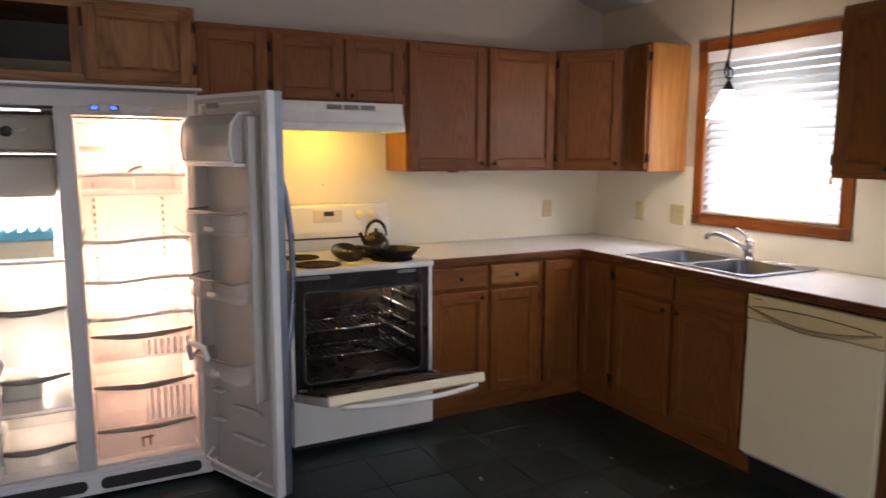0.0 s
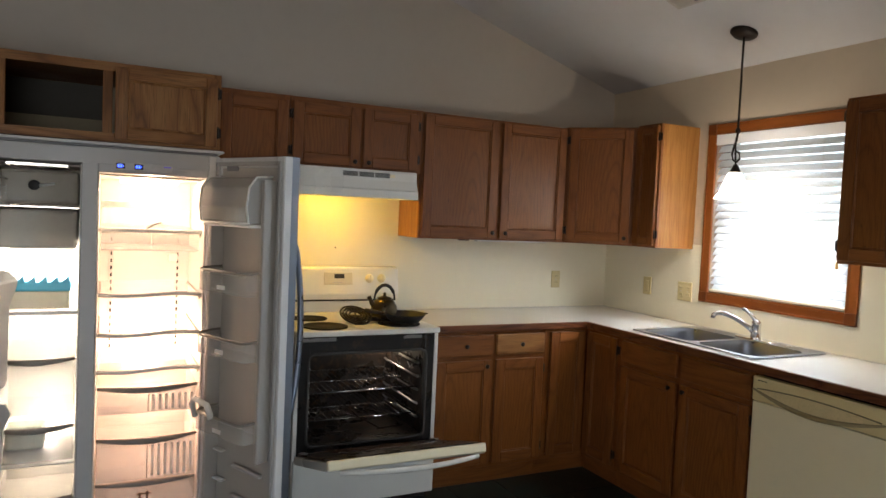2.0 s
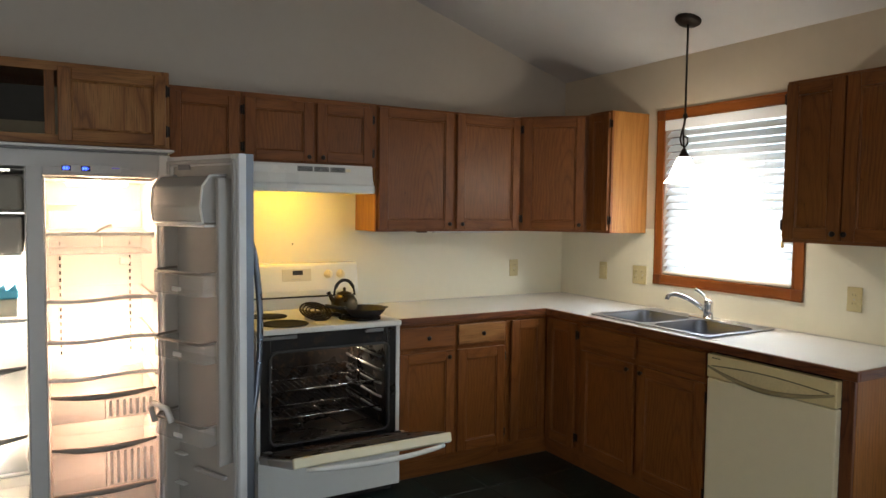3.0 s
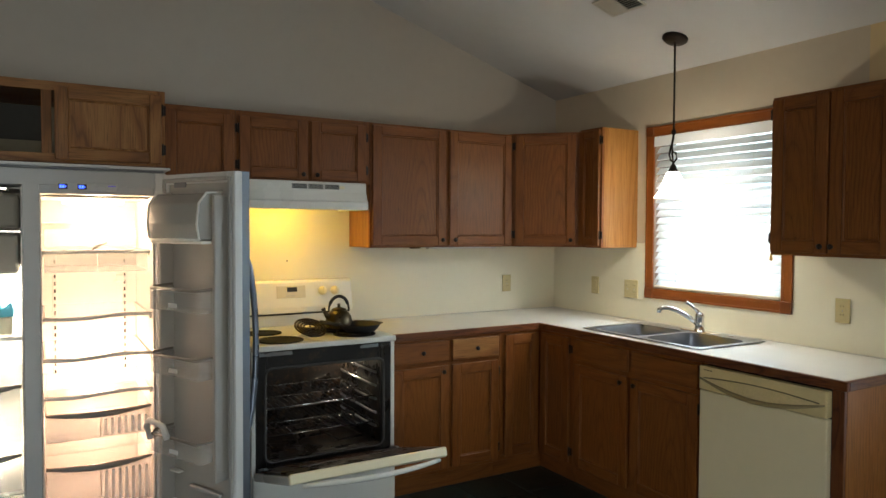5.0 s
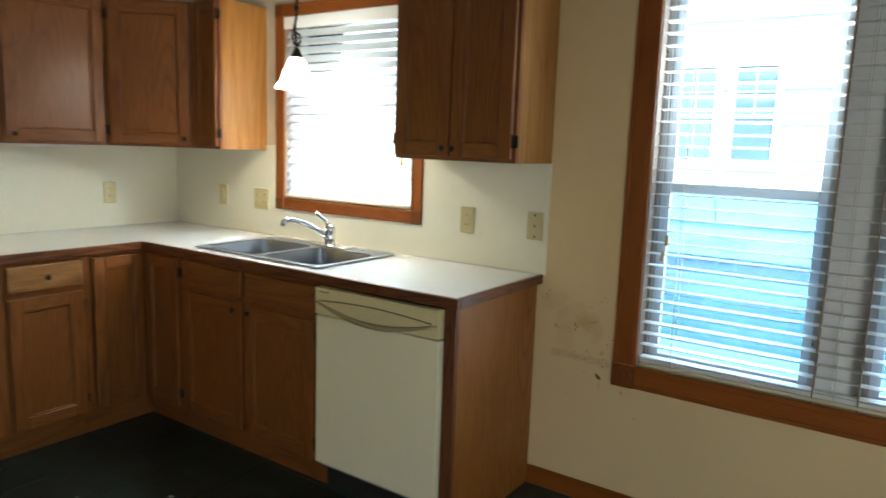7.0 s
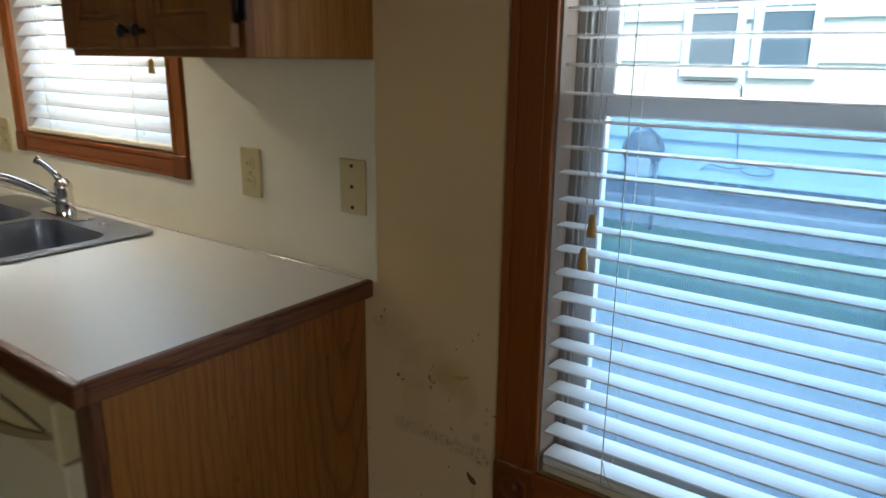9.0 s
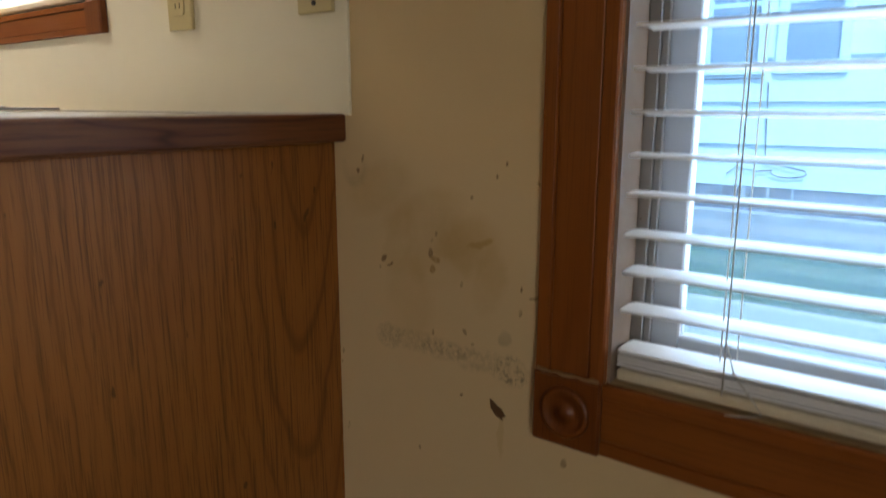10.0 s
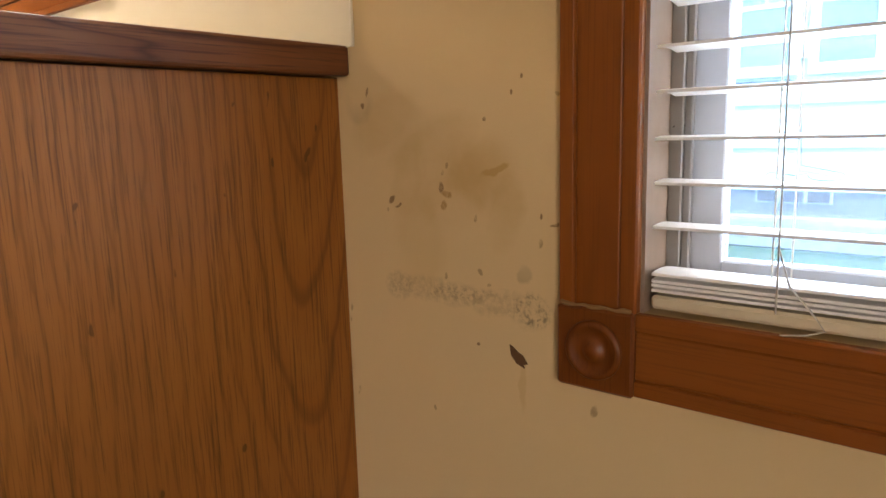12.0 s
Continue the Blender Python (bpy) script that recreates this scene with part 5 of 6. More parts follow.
ring = [(x, RF - 0.004, z) for x, z in rounded(OX0 - 0.008, OZ0 - 0.006, OX1 + 0.008, OZ1 + 0.006, 0.035)]
part("oven_gasket", tube(ring, 0.007, 8, None, True), plain("sooty_gasket", (0.045, 0.042, 0.04), 0.7), rg)
for xx, s in ((OX0, 1), (OX1, -1)):
    for i in range(5):
        z = 0.435 + 0.072 * i
        part("rack_guide", tube([(xx + s * 0.010, RF + 0.05, z), (xx + s * 0.018, RF + 0.09, z), (xx + s * 0.018, -0.18, z), (xx + s * 0.010, -0.14, z)], 0.007, 8), STEEL, rg)
for z in (0.600, 0.462):
    rk = part("oven_rack", tube([(OX0 + 0.02, RF + 0.045, z), (OX1 - 0.02, RF + 0.045, z), (OX1 - 0.02, -0.14, z), (OX0 + 0.02, -0.14, z)], 0.004, 8, None, True), CHROME, rg, "wire oven rack")
    for i in range(17):
        x = OX0 + 0.05 + (OX1 - OX0 - 0.10) * i / 16
        part("wire", tube([(x, RF + 0.045, z + 0.004), (x, -0.14, z + 0.004)], 0.0022, 6), CHROME, rk)
    part("wire", tube([(OX0 + 0.02, -0.40, z), (OX1 - 0.02, -0.40, z)], 0.003, 6), CHROME, rk)
part("bake_element", tube([(OX0 + 0.08, -0.14, 0.378), (OX0 + 0.06, -0.56, 0.378), (OX0 + 0.20, -0.58, 0.378), (RC - 0.06, -0.30, 0.378), (RC + 0.06, -0.30, 0.378), (OX1 - 0.20, -0.58, 0.378), (OX1 - 0.06, -0.56, 0.378), (OX1 - 0.08, -0.14, 0.378)], 0.005, 8), IRON, rg)
part("oven_lamp", lathe([(0.0001, 0), (0.020, 0.004), (0.026, 0.016), (0.020, 0.030), (0.0001, 0.034)], 16, (OX1 - 0.06, -0.125, 0.745), pose(0, 0, 0, 90)), plain("lit_bulb_glass", (1.0, 0.86, 0.66), 0.1, 0, 0, emit=2.5), rg, "lit oven lamp")
part("storage_drawer", boxes((RX0 + 0.004, RF - 0.018, 0.048, RX1 - 0.004, RF + 0.02, 0.292), bevel=0.005, seg=2), APPLIANCE, rg, "white storage drawer front")
part("plinth", boxes((RX0 + 0.02, RF + 0.05, 0.0, RX1 - 0.02, -0.06, 0.048), bevel=0), DARK, rg)
# oven door, a little short of level
dm = pose(RC, RF - 0.012, 0.316, -16.2)
hold = thing("tmp", dm, "", "")
hw, ln = 0.372, 0.560
od = part("oven_door", boxes((-hw, -ln, -0.040, hw, 0.0, -0.002), bevel=0.006, seg=2), APPLIANCE, hold, "open oven door, white outside, sooty inside")
part("inner_panel", boxes((-hw + 0.012, -ln + 0.018, -0.0015, hw - 0.012, -0.012, 0.010), bevel=0.006, seg=2), OVEN_IN, od, "sooty black inner door panel")
part("door_glass", boxes((-0.235, -0.285, 0.0102, 0.215, -0.045, 0.0125), bevel=0.001), plain("brown_greasy_glass", (0.20, 0.095, 0.045), 0.14, 0, 0.35, 8.0, 0.05, 60, dirt=(0.03, 0.015, 0.01), dirt_at=0.5), od, "grease-browned door glass")
part("glass_trim", boxes((-0.240, -0.290, 0.0102, 0.220, -0.286, 0.0135), (-0.240, -0.044, 0.0102, 0.220, -0.040, 0.0135), bevel=0.001), CHROME, od)
part("top_trim", boxes((-hw, -ln - 0.010, -0.036, hw, -ln + 0.014, 0.006), bevel=0.006, seg=2), CREAM, od, "yellowed white trim")
n = 16
hp = [(-hw + 0.05 + (2 * hw - 0.10) * i / n, -ln - 0.014 - 0.060 * math.sin(math.pi * i / n) ** 0.6, -0.046 - 0.014 * math.sin(math.pi * i / n)) for i in range(n + 1)]
part("handle", tube(hp, [0.010 + 0.002 * math.sin(math.pi * i / n) for i in range(n + 1)], 10), APPLIANCE, od, "bowed white door handle")
for x in (-hw + 0.03, hw - 0.03):
    part("hinge_arm", boxes((x - 0.010, -0.11, 0.010, x + 0.010, 0.02, 0.018), bevel=0.002), STEEL, od)
od.parent = rg
od.matrix_basis = Matrix.Translation(-OFFSET[rg]) @ dm @ Matrix.Translation(OFFSET[od])
bpy.data.objects.remove(hold)
# control panel at the back
part("riser", boxes((RX0 + 0.004, -0.075, 0.920, RX1 - 0.004, -0.016, 0.985), bevel=0.003), APPLIANCE, rg)
part("vent_gap", boxes((RX0 + 0.010, -0.085, 0.985, RX1 - 0.010, -0.020, 0.997), bevel=0.001), DARK, rg)
bg = part("backguard", prism([(-0.016, 0.997), (-0.108, 0.997), (-0.112, 1.030), (-0.088, 1.174), (-0.074, 1.184), (-0.016, 1.184)], RX0 + 0.004, RX1 - 0.004, 0.004, YZ), APPLIANCE, rg, "white control panel")
SLANT = lambda x, z: pose(x, -0.0985 + (z - 1.108) * 0.168, z, 90 - 9.5)
for x in (RX0 + 0.065, RX0 + 0.145, RX1 - 0.188, RX1 - 0.112):
    kb = part("knob", lathe([(0.0001, 0), (0.026, 0), (0.026, 0.006), (0.021, 0.010), (0.019, 0.026), (0.0001, 0.028)], 24, (0, 0, 0), SLANT(x, 1.118)), CREAM, bg)
    part("grip", moved(boxes((-0.004, -0.019, 0.010, 0.004, 0.019, 0.034), bevel=0.002), SLANT(x, 1.118)), CREAM, kb)
part("clock_panel", moved(boxes((-0.085, -0.035, 0.0, 0.085, 0.035, 0.003), bevel=0.001), SLANT(RC + 0.004, 1.118)), plain("pale_control_film", (0.58, 0.55, 0.46), 0.35), bg)
part("clock_window", moved(boxes((-0.030, 0.000, 0.003, 0.030, 0.026, 0.005), bevel=0.001), SLANT(RC + 0.009, 1.118)), DARK, bg)
part("button_bar", moved(boxes((-0.032, -0.026, 0.003, 0.022, -0.020, 0.0042), bevel=0), SLANT(RC + 0.004, 1.118)), FRAME_GREY, bg)


DRIP = plain("black_drip_bowl", (0.010, 0.009, 0.009), 0.75)
DRIP.node_tree.nodes["Principled BSDF"].inputs["Specular IOR Level"].default_value = 0.15
PAN = plain("black_seasoned_iron", (0.013, 0.012, 0.012), 0.6, 0, 0.3, 20.0, 0.1, 90)


def burner(x, y, r, coil=True):
    b = part("burner", lathe([(r + 0.012, 0.0), (r + 0.012, 0.005), (r + 0.004, 0.006), (r - 0.004, 0.002), (0.03, 0.001), (0.0001, 0.001)], 32, (x, y, 0.9215)), DRIP, rg, "black drip bowl with coil element")
    pts = []
    if not coil:
        return
    for i in range(110):
        a = i * 0.26
        rr = 0.022 + (r - 0.026) * i / 109
        pts.append((x + rr * math.cos(a), y + rr * math.sin(a), 0.931))
    part("coil", tube(pts, 0.0042, 6), IRON, b)


burner(RX0 + 0.175, -0.565, 0.104, False)
burner(RX0 + 0.165, -0.300, 0.084, False)
burner(RX1 - 0.175, -0.545, 0.100)
burner(RX1 - 0.185, -0.285, 0.078)

# things on the cooktop
kt = thing("kettle", pose(-1.845, -0.405, 0.9355) @ Matrix.Diagonal((0.92, 0.92, 0.92, 1)), "tarnished brass and black stovetop kettle", "kettle")
BRASS = plain("tarnished_brass", (0.075, 0.056, 0.030), 0.34, 0.8, 0.35, 14.0, 0.05, 60)
part("body", lathe([(0.0001, 0), (0.070, 0), (0.079, 0.012), (0.081, 0.040), (0.074, 0.075), (0.058, 0.100), (0.042, 0.112), (0.0001, 0.114)], 40), BRASS, kt)
part("lid", lathe([(0.044, 0.112), (0.042, 0.119), (0.016, 0.127), (0.008, 0.130), (0.010, 0.142), (0.006, 0.149), (0.0001, 0.150)], 32), BRASS, kt)
part("spout", tube([(-0.060, -0.010, 0.062), (-0.084, -0.012, 0.090), (-0.098, -0.014, 0.118)], [0.020, 0.014, 0.010], 12), BRASS, kt)
part("spout_cap", lathe([(0.0001, 0), (0.013, 0), (0.013, 0.010), (0.0001, 0.012)], 16, (-0.100, -0.014, 0.118), pose(0, 0, 0, 0, -30, 0)), IRON, kt)
part("handle", tube([(0.064 * math.cos(a) * 1.0, 0, 0.105 + 0.088 * math.sin(a)) for a in [math.pi * i / 16 for i in range(17)]], [0.006] * 3 + [0.010] * 11 + [0.006] * 3, 10), PAN, kt)
sk = thing("skillet", pose(-1.787, -0.560, 0.9362), "black cast skillet resting on a burner", "pan")
part("pan", lathe([(0.0001, 0), (0.075, 0), (0.094, 0.018), (0.112, 0.042), (0.116, 0.044), (0.110, 0.040), (0.090, 0.016), (0.072, 0.006), (0.0001, 0.006)], 40), PAN, sk)
part("handle", tube([(-0.100, 0.045, 0.036), (-0.140, 0.066, 0.044), (-0.190, 0.094, 0.050)], [0.008, 0.010, 0.012], 8), PAN, sk)
part("lip", boxes((0.105, -0.016, 0.036, 0.128, 0.016, 0.044), bevel=0.003), PAN, sk)
ce = thing("burner_coil", pose(-2.030, -0.470, 0.9225, 0, 0, -12), "loose black coil burner element lying tilted", "burner element")
tl = pose(0, 0, 0.040, 24, 10, 0)
for i, r in enumerate((0.082, 0.066, 0.050, 0.034)):
    part("ring", moved(tube([(r * math.cos(a), r * math.sin(a), 0) for a in [2 * math.pi * k / 36 for k in range(36)]], 0.0055, 8, None, True), tl), IRON, ce)
part("bracket", moved(boxes((-0.085, -0.005, -0.010, 0.085, 0.005, -0.004), (-0.005, -0.085, -0.010, 0.005, 0.085, -0.004), bevel=0.001), tl), IRON, ce)
part("terminal", tube([(0.06, 0.0, 0.02), (0.10, 0.01, 0.018), (0.135, 0.015, 0.012)], 0.012, 8), BLACK, ce)
part("support", boxes((-0.045, 0.030, 0.0, 0.06, 0.065, 0.034), bevel=0.006), BLACK, ce)

# ---- hood ----
HX0, HX1 = -2.448, -1.689
hd = thing("range_hood", pose((HX0 + HX1) / 2, -0.24, 1.575), "white range hood with a glowing yellow light", "range hood")
OFFSET[hd] = Vector(((HX0 + HX1) / 2, -0.24, 1.575))
part("canopy", prism([(-0.004, 1.734), (-0.412, 1.734), (-0.418, 1.724), (-0.420, 1.682), (-0.440, 1.632), (-0.450, 1.626), (-0.450, 1.584), (-0.438, 1.584), (-0.435, 1.606), (-0.01, 1.612), (-0.004, 1.612)], HX0, HX1, 0.002, YZ), APPLIANCE, hd)
part("side_skirt", boxes((HX0, -0.438, 1.584, HX0 + 0.006, -0.004, 1.613), bevel=0.001), APPLIANCE, hd)
part("side_skirt", boxes((HX1 - 0.006, -0.438, 1.584, HX1, -0.004, 1.613), bevel=0.001), APPLIANCE, hd)
for i in range(3):
    x = HX0 + 0.335 + i * 0.090
    vt = part("vent", boxes((x, -0.4215, 1.694, x + 0.084, -0.4175, 1.720), bevel=0.001), plain("grey_vent", (0.30, 0.29, 0.27), 0.5), hd)
    for k in range(4):
        part("slit", boxes((x + 0.006, -0.4230, 1.697 + k * 0.0058, x + 0.078, -0.4212, 1.6995 + k * 0.0058), bevel=0), DARK, vt)
part("switch", boxes((HX1 - 0.16, -0.4230, 1.698, HX1 - 0.13, -0.4175, 1.714), bevel=0.001), CREAM, hd)
part("light_lens", boxes((-2.13, -0.34, 1.600, -1.97, -0.22, 1.609), bevel=0.003), plain("yellow_lit_lens", (1.0, 0.70, 0.18), 0.4, 0, 0, emit=2.0), hd, "lit yellowed light lens")
part("filter", boxes((HX0 + 0.03, -0.19, 1.602, HX1 - 0.03, -0.03, 1.609), bevel=0.001), STEEL, hd)

# ---- dishwasher ----
DY0, DW_W = -1.812, 0.600
dw = thing("dishwasher", ON_WINDOW_WALL(DY0), "cream front-panel dishwasher under the worktop", "dishwasher")
part("tub", boxes((0.004, -0.600, 0.10, DW_W - 0.004, -0.03, 0.862), bevel=0.003), DARK, dw)
part("door_panel", boxes((0.002, -0.634, 0.135, DW_W - 0.002, -0.600, 0.752), bevel=0.005, seg=2), CREAM, dw)
cp = part("control_panel", boxes((0.002, -0.640, 0.756, DW_W - 0.002, -0.600, 0.864), bevel=0.006, seg=2), YELLOWED, dw, "yellowed control panel")
n = 18
lens = [(0.03 + (DW_W - 0.06) * i / n, 0.812 + 0.014 * math.sin(math.pi * i / n)) for i in range(n + 1)] + [(0.03 + (DW_W - 0.06) * i / n, 0.810 - 0.046 * math.sin(math.pi * i / n)) for i in range(n - 1, 0, -1)]
part("handle_recess", prism(lens, 0.640, 0.6435, 0.0008, Matrix(((1, 0, 0, 0), (0, 0, -1, 0), (0, 1, 0, 0), (0, 0, 0, 1)))), plain("soiled_cream_recess", (0.70, 0.58, 0.33), 0.40, 0, 0.2, 9.0), cp)
part("handle_lip", tube([(0.008 + (DW_W - 0.016) * i / n, -0.6445 - 0.006 * math.sin(math.pi * i / n), 0.808 - 0.050 * math.sin(math.pi * i / n)) for i in range(n + 1)], [0.004 + 0.007 * math.sin(math.pi * i / n) for i in range(n + 1)], 8), plain("soiled_handle", (0.34, 0.275, 0.15), 0.4, 0, 0.2, 14.0), cp, "soiled bowed handle lip")
# dark line outlining the top of the handle recess
part("upper_lip", tube([(0.03 + (DW_W - 0.06) * i / n, -0.6435, 0.812 + 0.014 * math.sin(math.pi * i / n)) for i in range(n + 1)], 0.003, 6), plain("dark_groove_edge", (0.20, 0.165, 0.09), 0.4), cp)
for i in range(3):
    part("vent_slit", boxes((0.030 + 0.016 * i, -0.6415, 0.846, 0.041 + 0.016 * i, -0.6395, 0.850), bevel=0), DARK, cp)
part("toe_panel", boxes((0.004, -0.560, 0.0, DW_W - 0.004, -0.545, 0.10), bevel=0.001), DARK, dw)
part("kick_strip", boxes((0.004, -0.606, 0.112, DW_W - 0.004, -0.585, 0.131), bevel=0.002), FRAME_GREY, dw)

# ---- sink ----
sn = thing("sink", pose((SK[0] + SK[1]) / 2, (SK[2] + SK[3]) / 2, 0.914), "double-bowl stainless steel sink set in the worktop", "sink")
OFFSET[sn] = Vector(((SK[0] + SK[1]) / 2, (SK[2] + SK[3]) / 2, 0.914))
SINK = plain("satin_stainless", (0.29, 0.305, 0.34), 0.36, 1.0, 0.06, 5.0, 0.05, 200)
my = (SK[2] + SK[3]) / 2
holes = [rounded(SK[0] + 0.035, my + 0.018, SK[1] - 0.105, SK[3] - 0.035, 0.06), rounded(SK[0] + 0.035, SK[2] + 0.035, SK[1] - 0.105, my - 0.018, 0.06)]
bm = bmesh.new()
edges = []
for loop in [rounded(SK[0], SK[2], SK[1], SK[3], 0.03)] + holes:
    v = [bm.verts.new((x, y, 0.9185)) for x, y in loop]
    edges += [bm.edges.new((v[i], v[(i + 1) % len(v)])) for i in range(len(v)) if (v[i].co - v[(i + 1) % len(v)].co).length > 1e-6]
bmesh.ops.triangle_fill(bm, edges=edges, use_beauty=True)
bmesh.ops.solidify(bm, geom=bm.faces[:], thickness=0.0042)
part("rim", bm, SINK, sn)
for hl in holes:
    cx, cy = sum(p[0] for p in hl) / len(hl), sum(p[1] for p in hl) / len(hl)
    bm = bmesh.new()
    rows = []
    for f, z in ((1.0, 0.9185), (0.985, 0.910), (0.965, 0.80), (0.93, 0.752), (0.86, 0.738), (0.2, 0.734)):
        rows.append([bm.verts.new((cx + (x - cx) * f, cy + (y - cy) * f, z)) for x, y in hl])
    for a, b in zip(rows, rows[1:]):
        for i in range(len(hl)):
            fc = bm.faces.new((a[i], a[(i + 1) % len(hl)], b[(i + 1) % len(hl)], b[i]))
            fc.smooth = True
    bm.faces.new(rows[-1])
    bowl = part("bowl", bm, SINK, sn)
    part("drain", lathe([(0.045, 0), (0.045, 0.004), (0.032, 0.004), (0.028, 0.001), (0.0001, 0.001)], 24, (cx, cy, 0.735)), CHROME, bowl)
part("hole_cap", lathe([(0.017, 0), (0.015, 0.006), (0.0001, 0.008)], 20, (SK[1] - 0.045, -1.575, 0.9185)), CHROME, sn)
fc = thing("faucet", pose(-0.112, -1.385, 0.9186), "chrome single-lever kitchen faucet behind the sink", "faucet")
part("base_plate", prism(rounded(-0.030, -0.125, 0.030, 0.125, 0.029), 0, 0.010, 0.002), CHROME, fc)
part("body", lathe([(0.027, 0.008), (0.025, 0.05), (0.023, 0.075), (0.026, 0.085), (0.024, 0.100), (0.010, 0.112), (0.0001, 0.114)], 28), CHROME, fc)
part("spout", tube([(-0.010, 0.004, 0.045), (-0.050, 0.022, 0.080), (-0.110, 0.050, 0.118), (-0.160, 0.074, 0.138), (-0.195, 0.090, 0.140), (-0.212, 0.097, 0.128), (-0.214, 0.098, 0.112)], [0.014, 0.013, 0.012, 0.012, 0.012, 0.013, 0.013], 14), CHROME, fc)
part("lever", tube([(0.0, 0.0, 0.102), (-0.012, 0.022, 0.130), (-0.028, 0.048, 0.156), (-0.036, 0.062, 0.164)], [0.013, 0.008, 0.008, 0.013], 12), CHROME, fc)

# ---- pendant lamp ----
PX, PY = -0.300, -1.348
pz = ceil_z(PX) - 0.012
pd = thing("pendant_lamp", pose(PX, PY, 1.662), "dark bronze pendant lamp with a lit white glass shade", "pendant lamp")
OFFSET[pd] = Vector((PX, PY, 1.65))
part("canopy", lathe([(0.068, 0), (0.068, -0.008), (0.055, -0.020), (0.012, -0.026), (0.0001, -0.026)], 36, (PX, PY, pz), pose(0, 0, 0, 0, math.degrees(math.atan(SLOPE)), 0)), IRON, pd)
part("rod", tube([(PX, PY, pz - 0.018), (PX, PY, 2.000)], 0.0055, 10), IRON, pd)
part("collar", lathe([(0.006, 0), (0.013, 0.010), (0.013, 0.020), (0.006, 0.032)], 16, (PX, PY, 1.985)), IRON, pd)
sc = [(PX, PY + 0.000, 1.99), (PX, PY + 0.004, 1.955), (PX, PY + 0.020, 1.915), (PX, PY + 0.028, 1.880), (PX, PY + 0.018, 1.850), (PX, PY - 0.006, 1.838), (PX, PY - 0.022, 1.856), (PX, PY - 0.018, 1.885), (PX, PY + 0.002, 1.895), (PX, PY + 0.010, 1.880)]
part("scroll", tube(sc, 0.0055, 8), IRON, pd, "twisted wrought scroll")
part("scroll", tube([(PX, PY, 1.99), (PX, PY + 0.010, 1.94), (PX, PY + 0.006, 1.88), (PX, PY, 1.82)], 0.005, 8), IRON, pd)
part("cap", lathe([(0.006, 0.045), (0.012, 0.040), (0.020, 0.020), (0.030, 0.0), (0.0001, 0.0)], 24, (PX, PY, 1.785)), IRON, pd)
SHADE = plain("lit_opal_glass", (1.0, 0.95, 0.86), 0.3, 0, 0, alpha=0.45, emit=1.9)
part("shade", lathe([(0.028, 0.140), (0.040, 0.120), (0.056, 0.080), (0.074, 0.035), (0.094, 0.008), (0.100, 0.0), (0.097, 0.001), (0.071, 0.035), (0.053, 0.080), (0.037, 0.119), (0.026, 0.138)], 40, (PX, PY, 1.648)), SHADE, pd, "lit white bell-shaped glass shade").visible_shadow = True

# ---- ceiling register ----
vx, vy = -0.692, -1.328
vm = pose(vx, vy, ceil_z(vx), 0, math.degrees(math.atan(SLOPE)), 0)
vr = thing("ceiling_vent", vm, "beige metal ceiling vent with two banks of slats", "vent")
VENT = plain("beige_vent_enamel", (0.50, 0.46, 0.38), 0.5)
part("frame", boxes((-0.079, -0.120, -0.008, -0.064, 0.120, -0.001), (0.064, -0.120, -0.008, 0.079, 0.120, -0.001), (-0.064, -0.120, -0.008, 0.064, -0.104, -0.001), (-0.064, 0.104, -0.008, 0.064, 0.120, -0.001), (-0.064, -0.006, -0.008, 0.064, 0.006, -0.001), bevel=0.001), VENT, vr)
part("backing", boxes((-0.064, -0.104, -0.0025, 0.064, 0.104, -0.0008), bevel=0), DARK, vr)
for i in range(9):
    x = -0.060 + 0.015 * i
    part("slat", moved(boxes((-0.0075, 0.006, -0.0008, 0.0075, 0.104, 0.0008), bevel=0), pose(x, 0, -0.006, 0, 20, 0)), VENT, vr)
    part("slat", moved(boxes((-0.006, -0.104, -0.0008, 0.006, -0.006, 0.0008), bevel=0), pose(x, 0, -0.006, 0, -55, 0)), VENT, vr)

# ---- outlets and plates ----


def wall_plate(m, w, kind, label):
    pl = thing("wall_plate", m, label, "outlet", "almond wall plates")
    part("plate", boxes((-w / 2, -0.007, -0.058, w / 2, 0, 0.058), bevel=0.003, seg=2), BEIGE, pl)
    cols = [0] if w < 0.1 else [-w / 4, w / 4]
    for cx in cols:
        if kind == "outlet":
            for cz in (-0.020, 0.020):
                fcx = part("socket", prism(rounded(cx - 0.017, cz - 0.014, cx + 0.017, cz + 0.014, 0.008), 0.007, 0.0095, 0.0006, Matrix(((1, 0, 0, 0), (0, 0, -1, 0), (0, 1, 0, 0), (0, 0, 0, 1)))), BEIGE, pl)
                for sx in (-0.006, 0.006):
                    part("slot", boxes((cx + sx - 0.001, -0.0100, cz - 0.002, cx + sx + 0.001, -0.0092, cz + 0.006), bevel=0), DARK, fcx)
            part("screw", lathe([(0.003, 0), (0.003, 0.0015), (0.0001, 0.002)], 10, (cx, -0.007, 0), pose(0, 0, 0, 90)), STEEL, pl)
        elif kind == "rocker":
            part("rocker", boxes((cx - 0.0165, -0.011, -0.033, cx + 0.0165, -0.0068, 0.033), bevel=0.002), BEIGE, pl)
        elif kind == "holes":
            for cz in (-0.044, 0.0, 0.044):
                part("screw", lathe([(0.004, 0), (0.004, 0.002), (0.0001, 0.0025)], 12, (cx, -0.007, cz), pose(0, 0, 0, 90)), DARK, pl)
    return pl


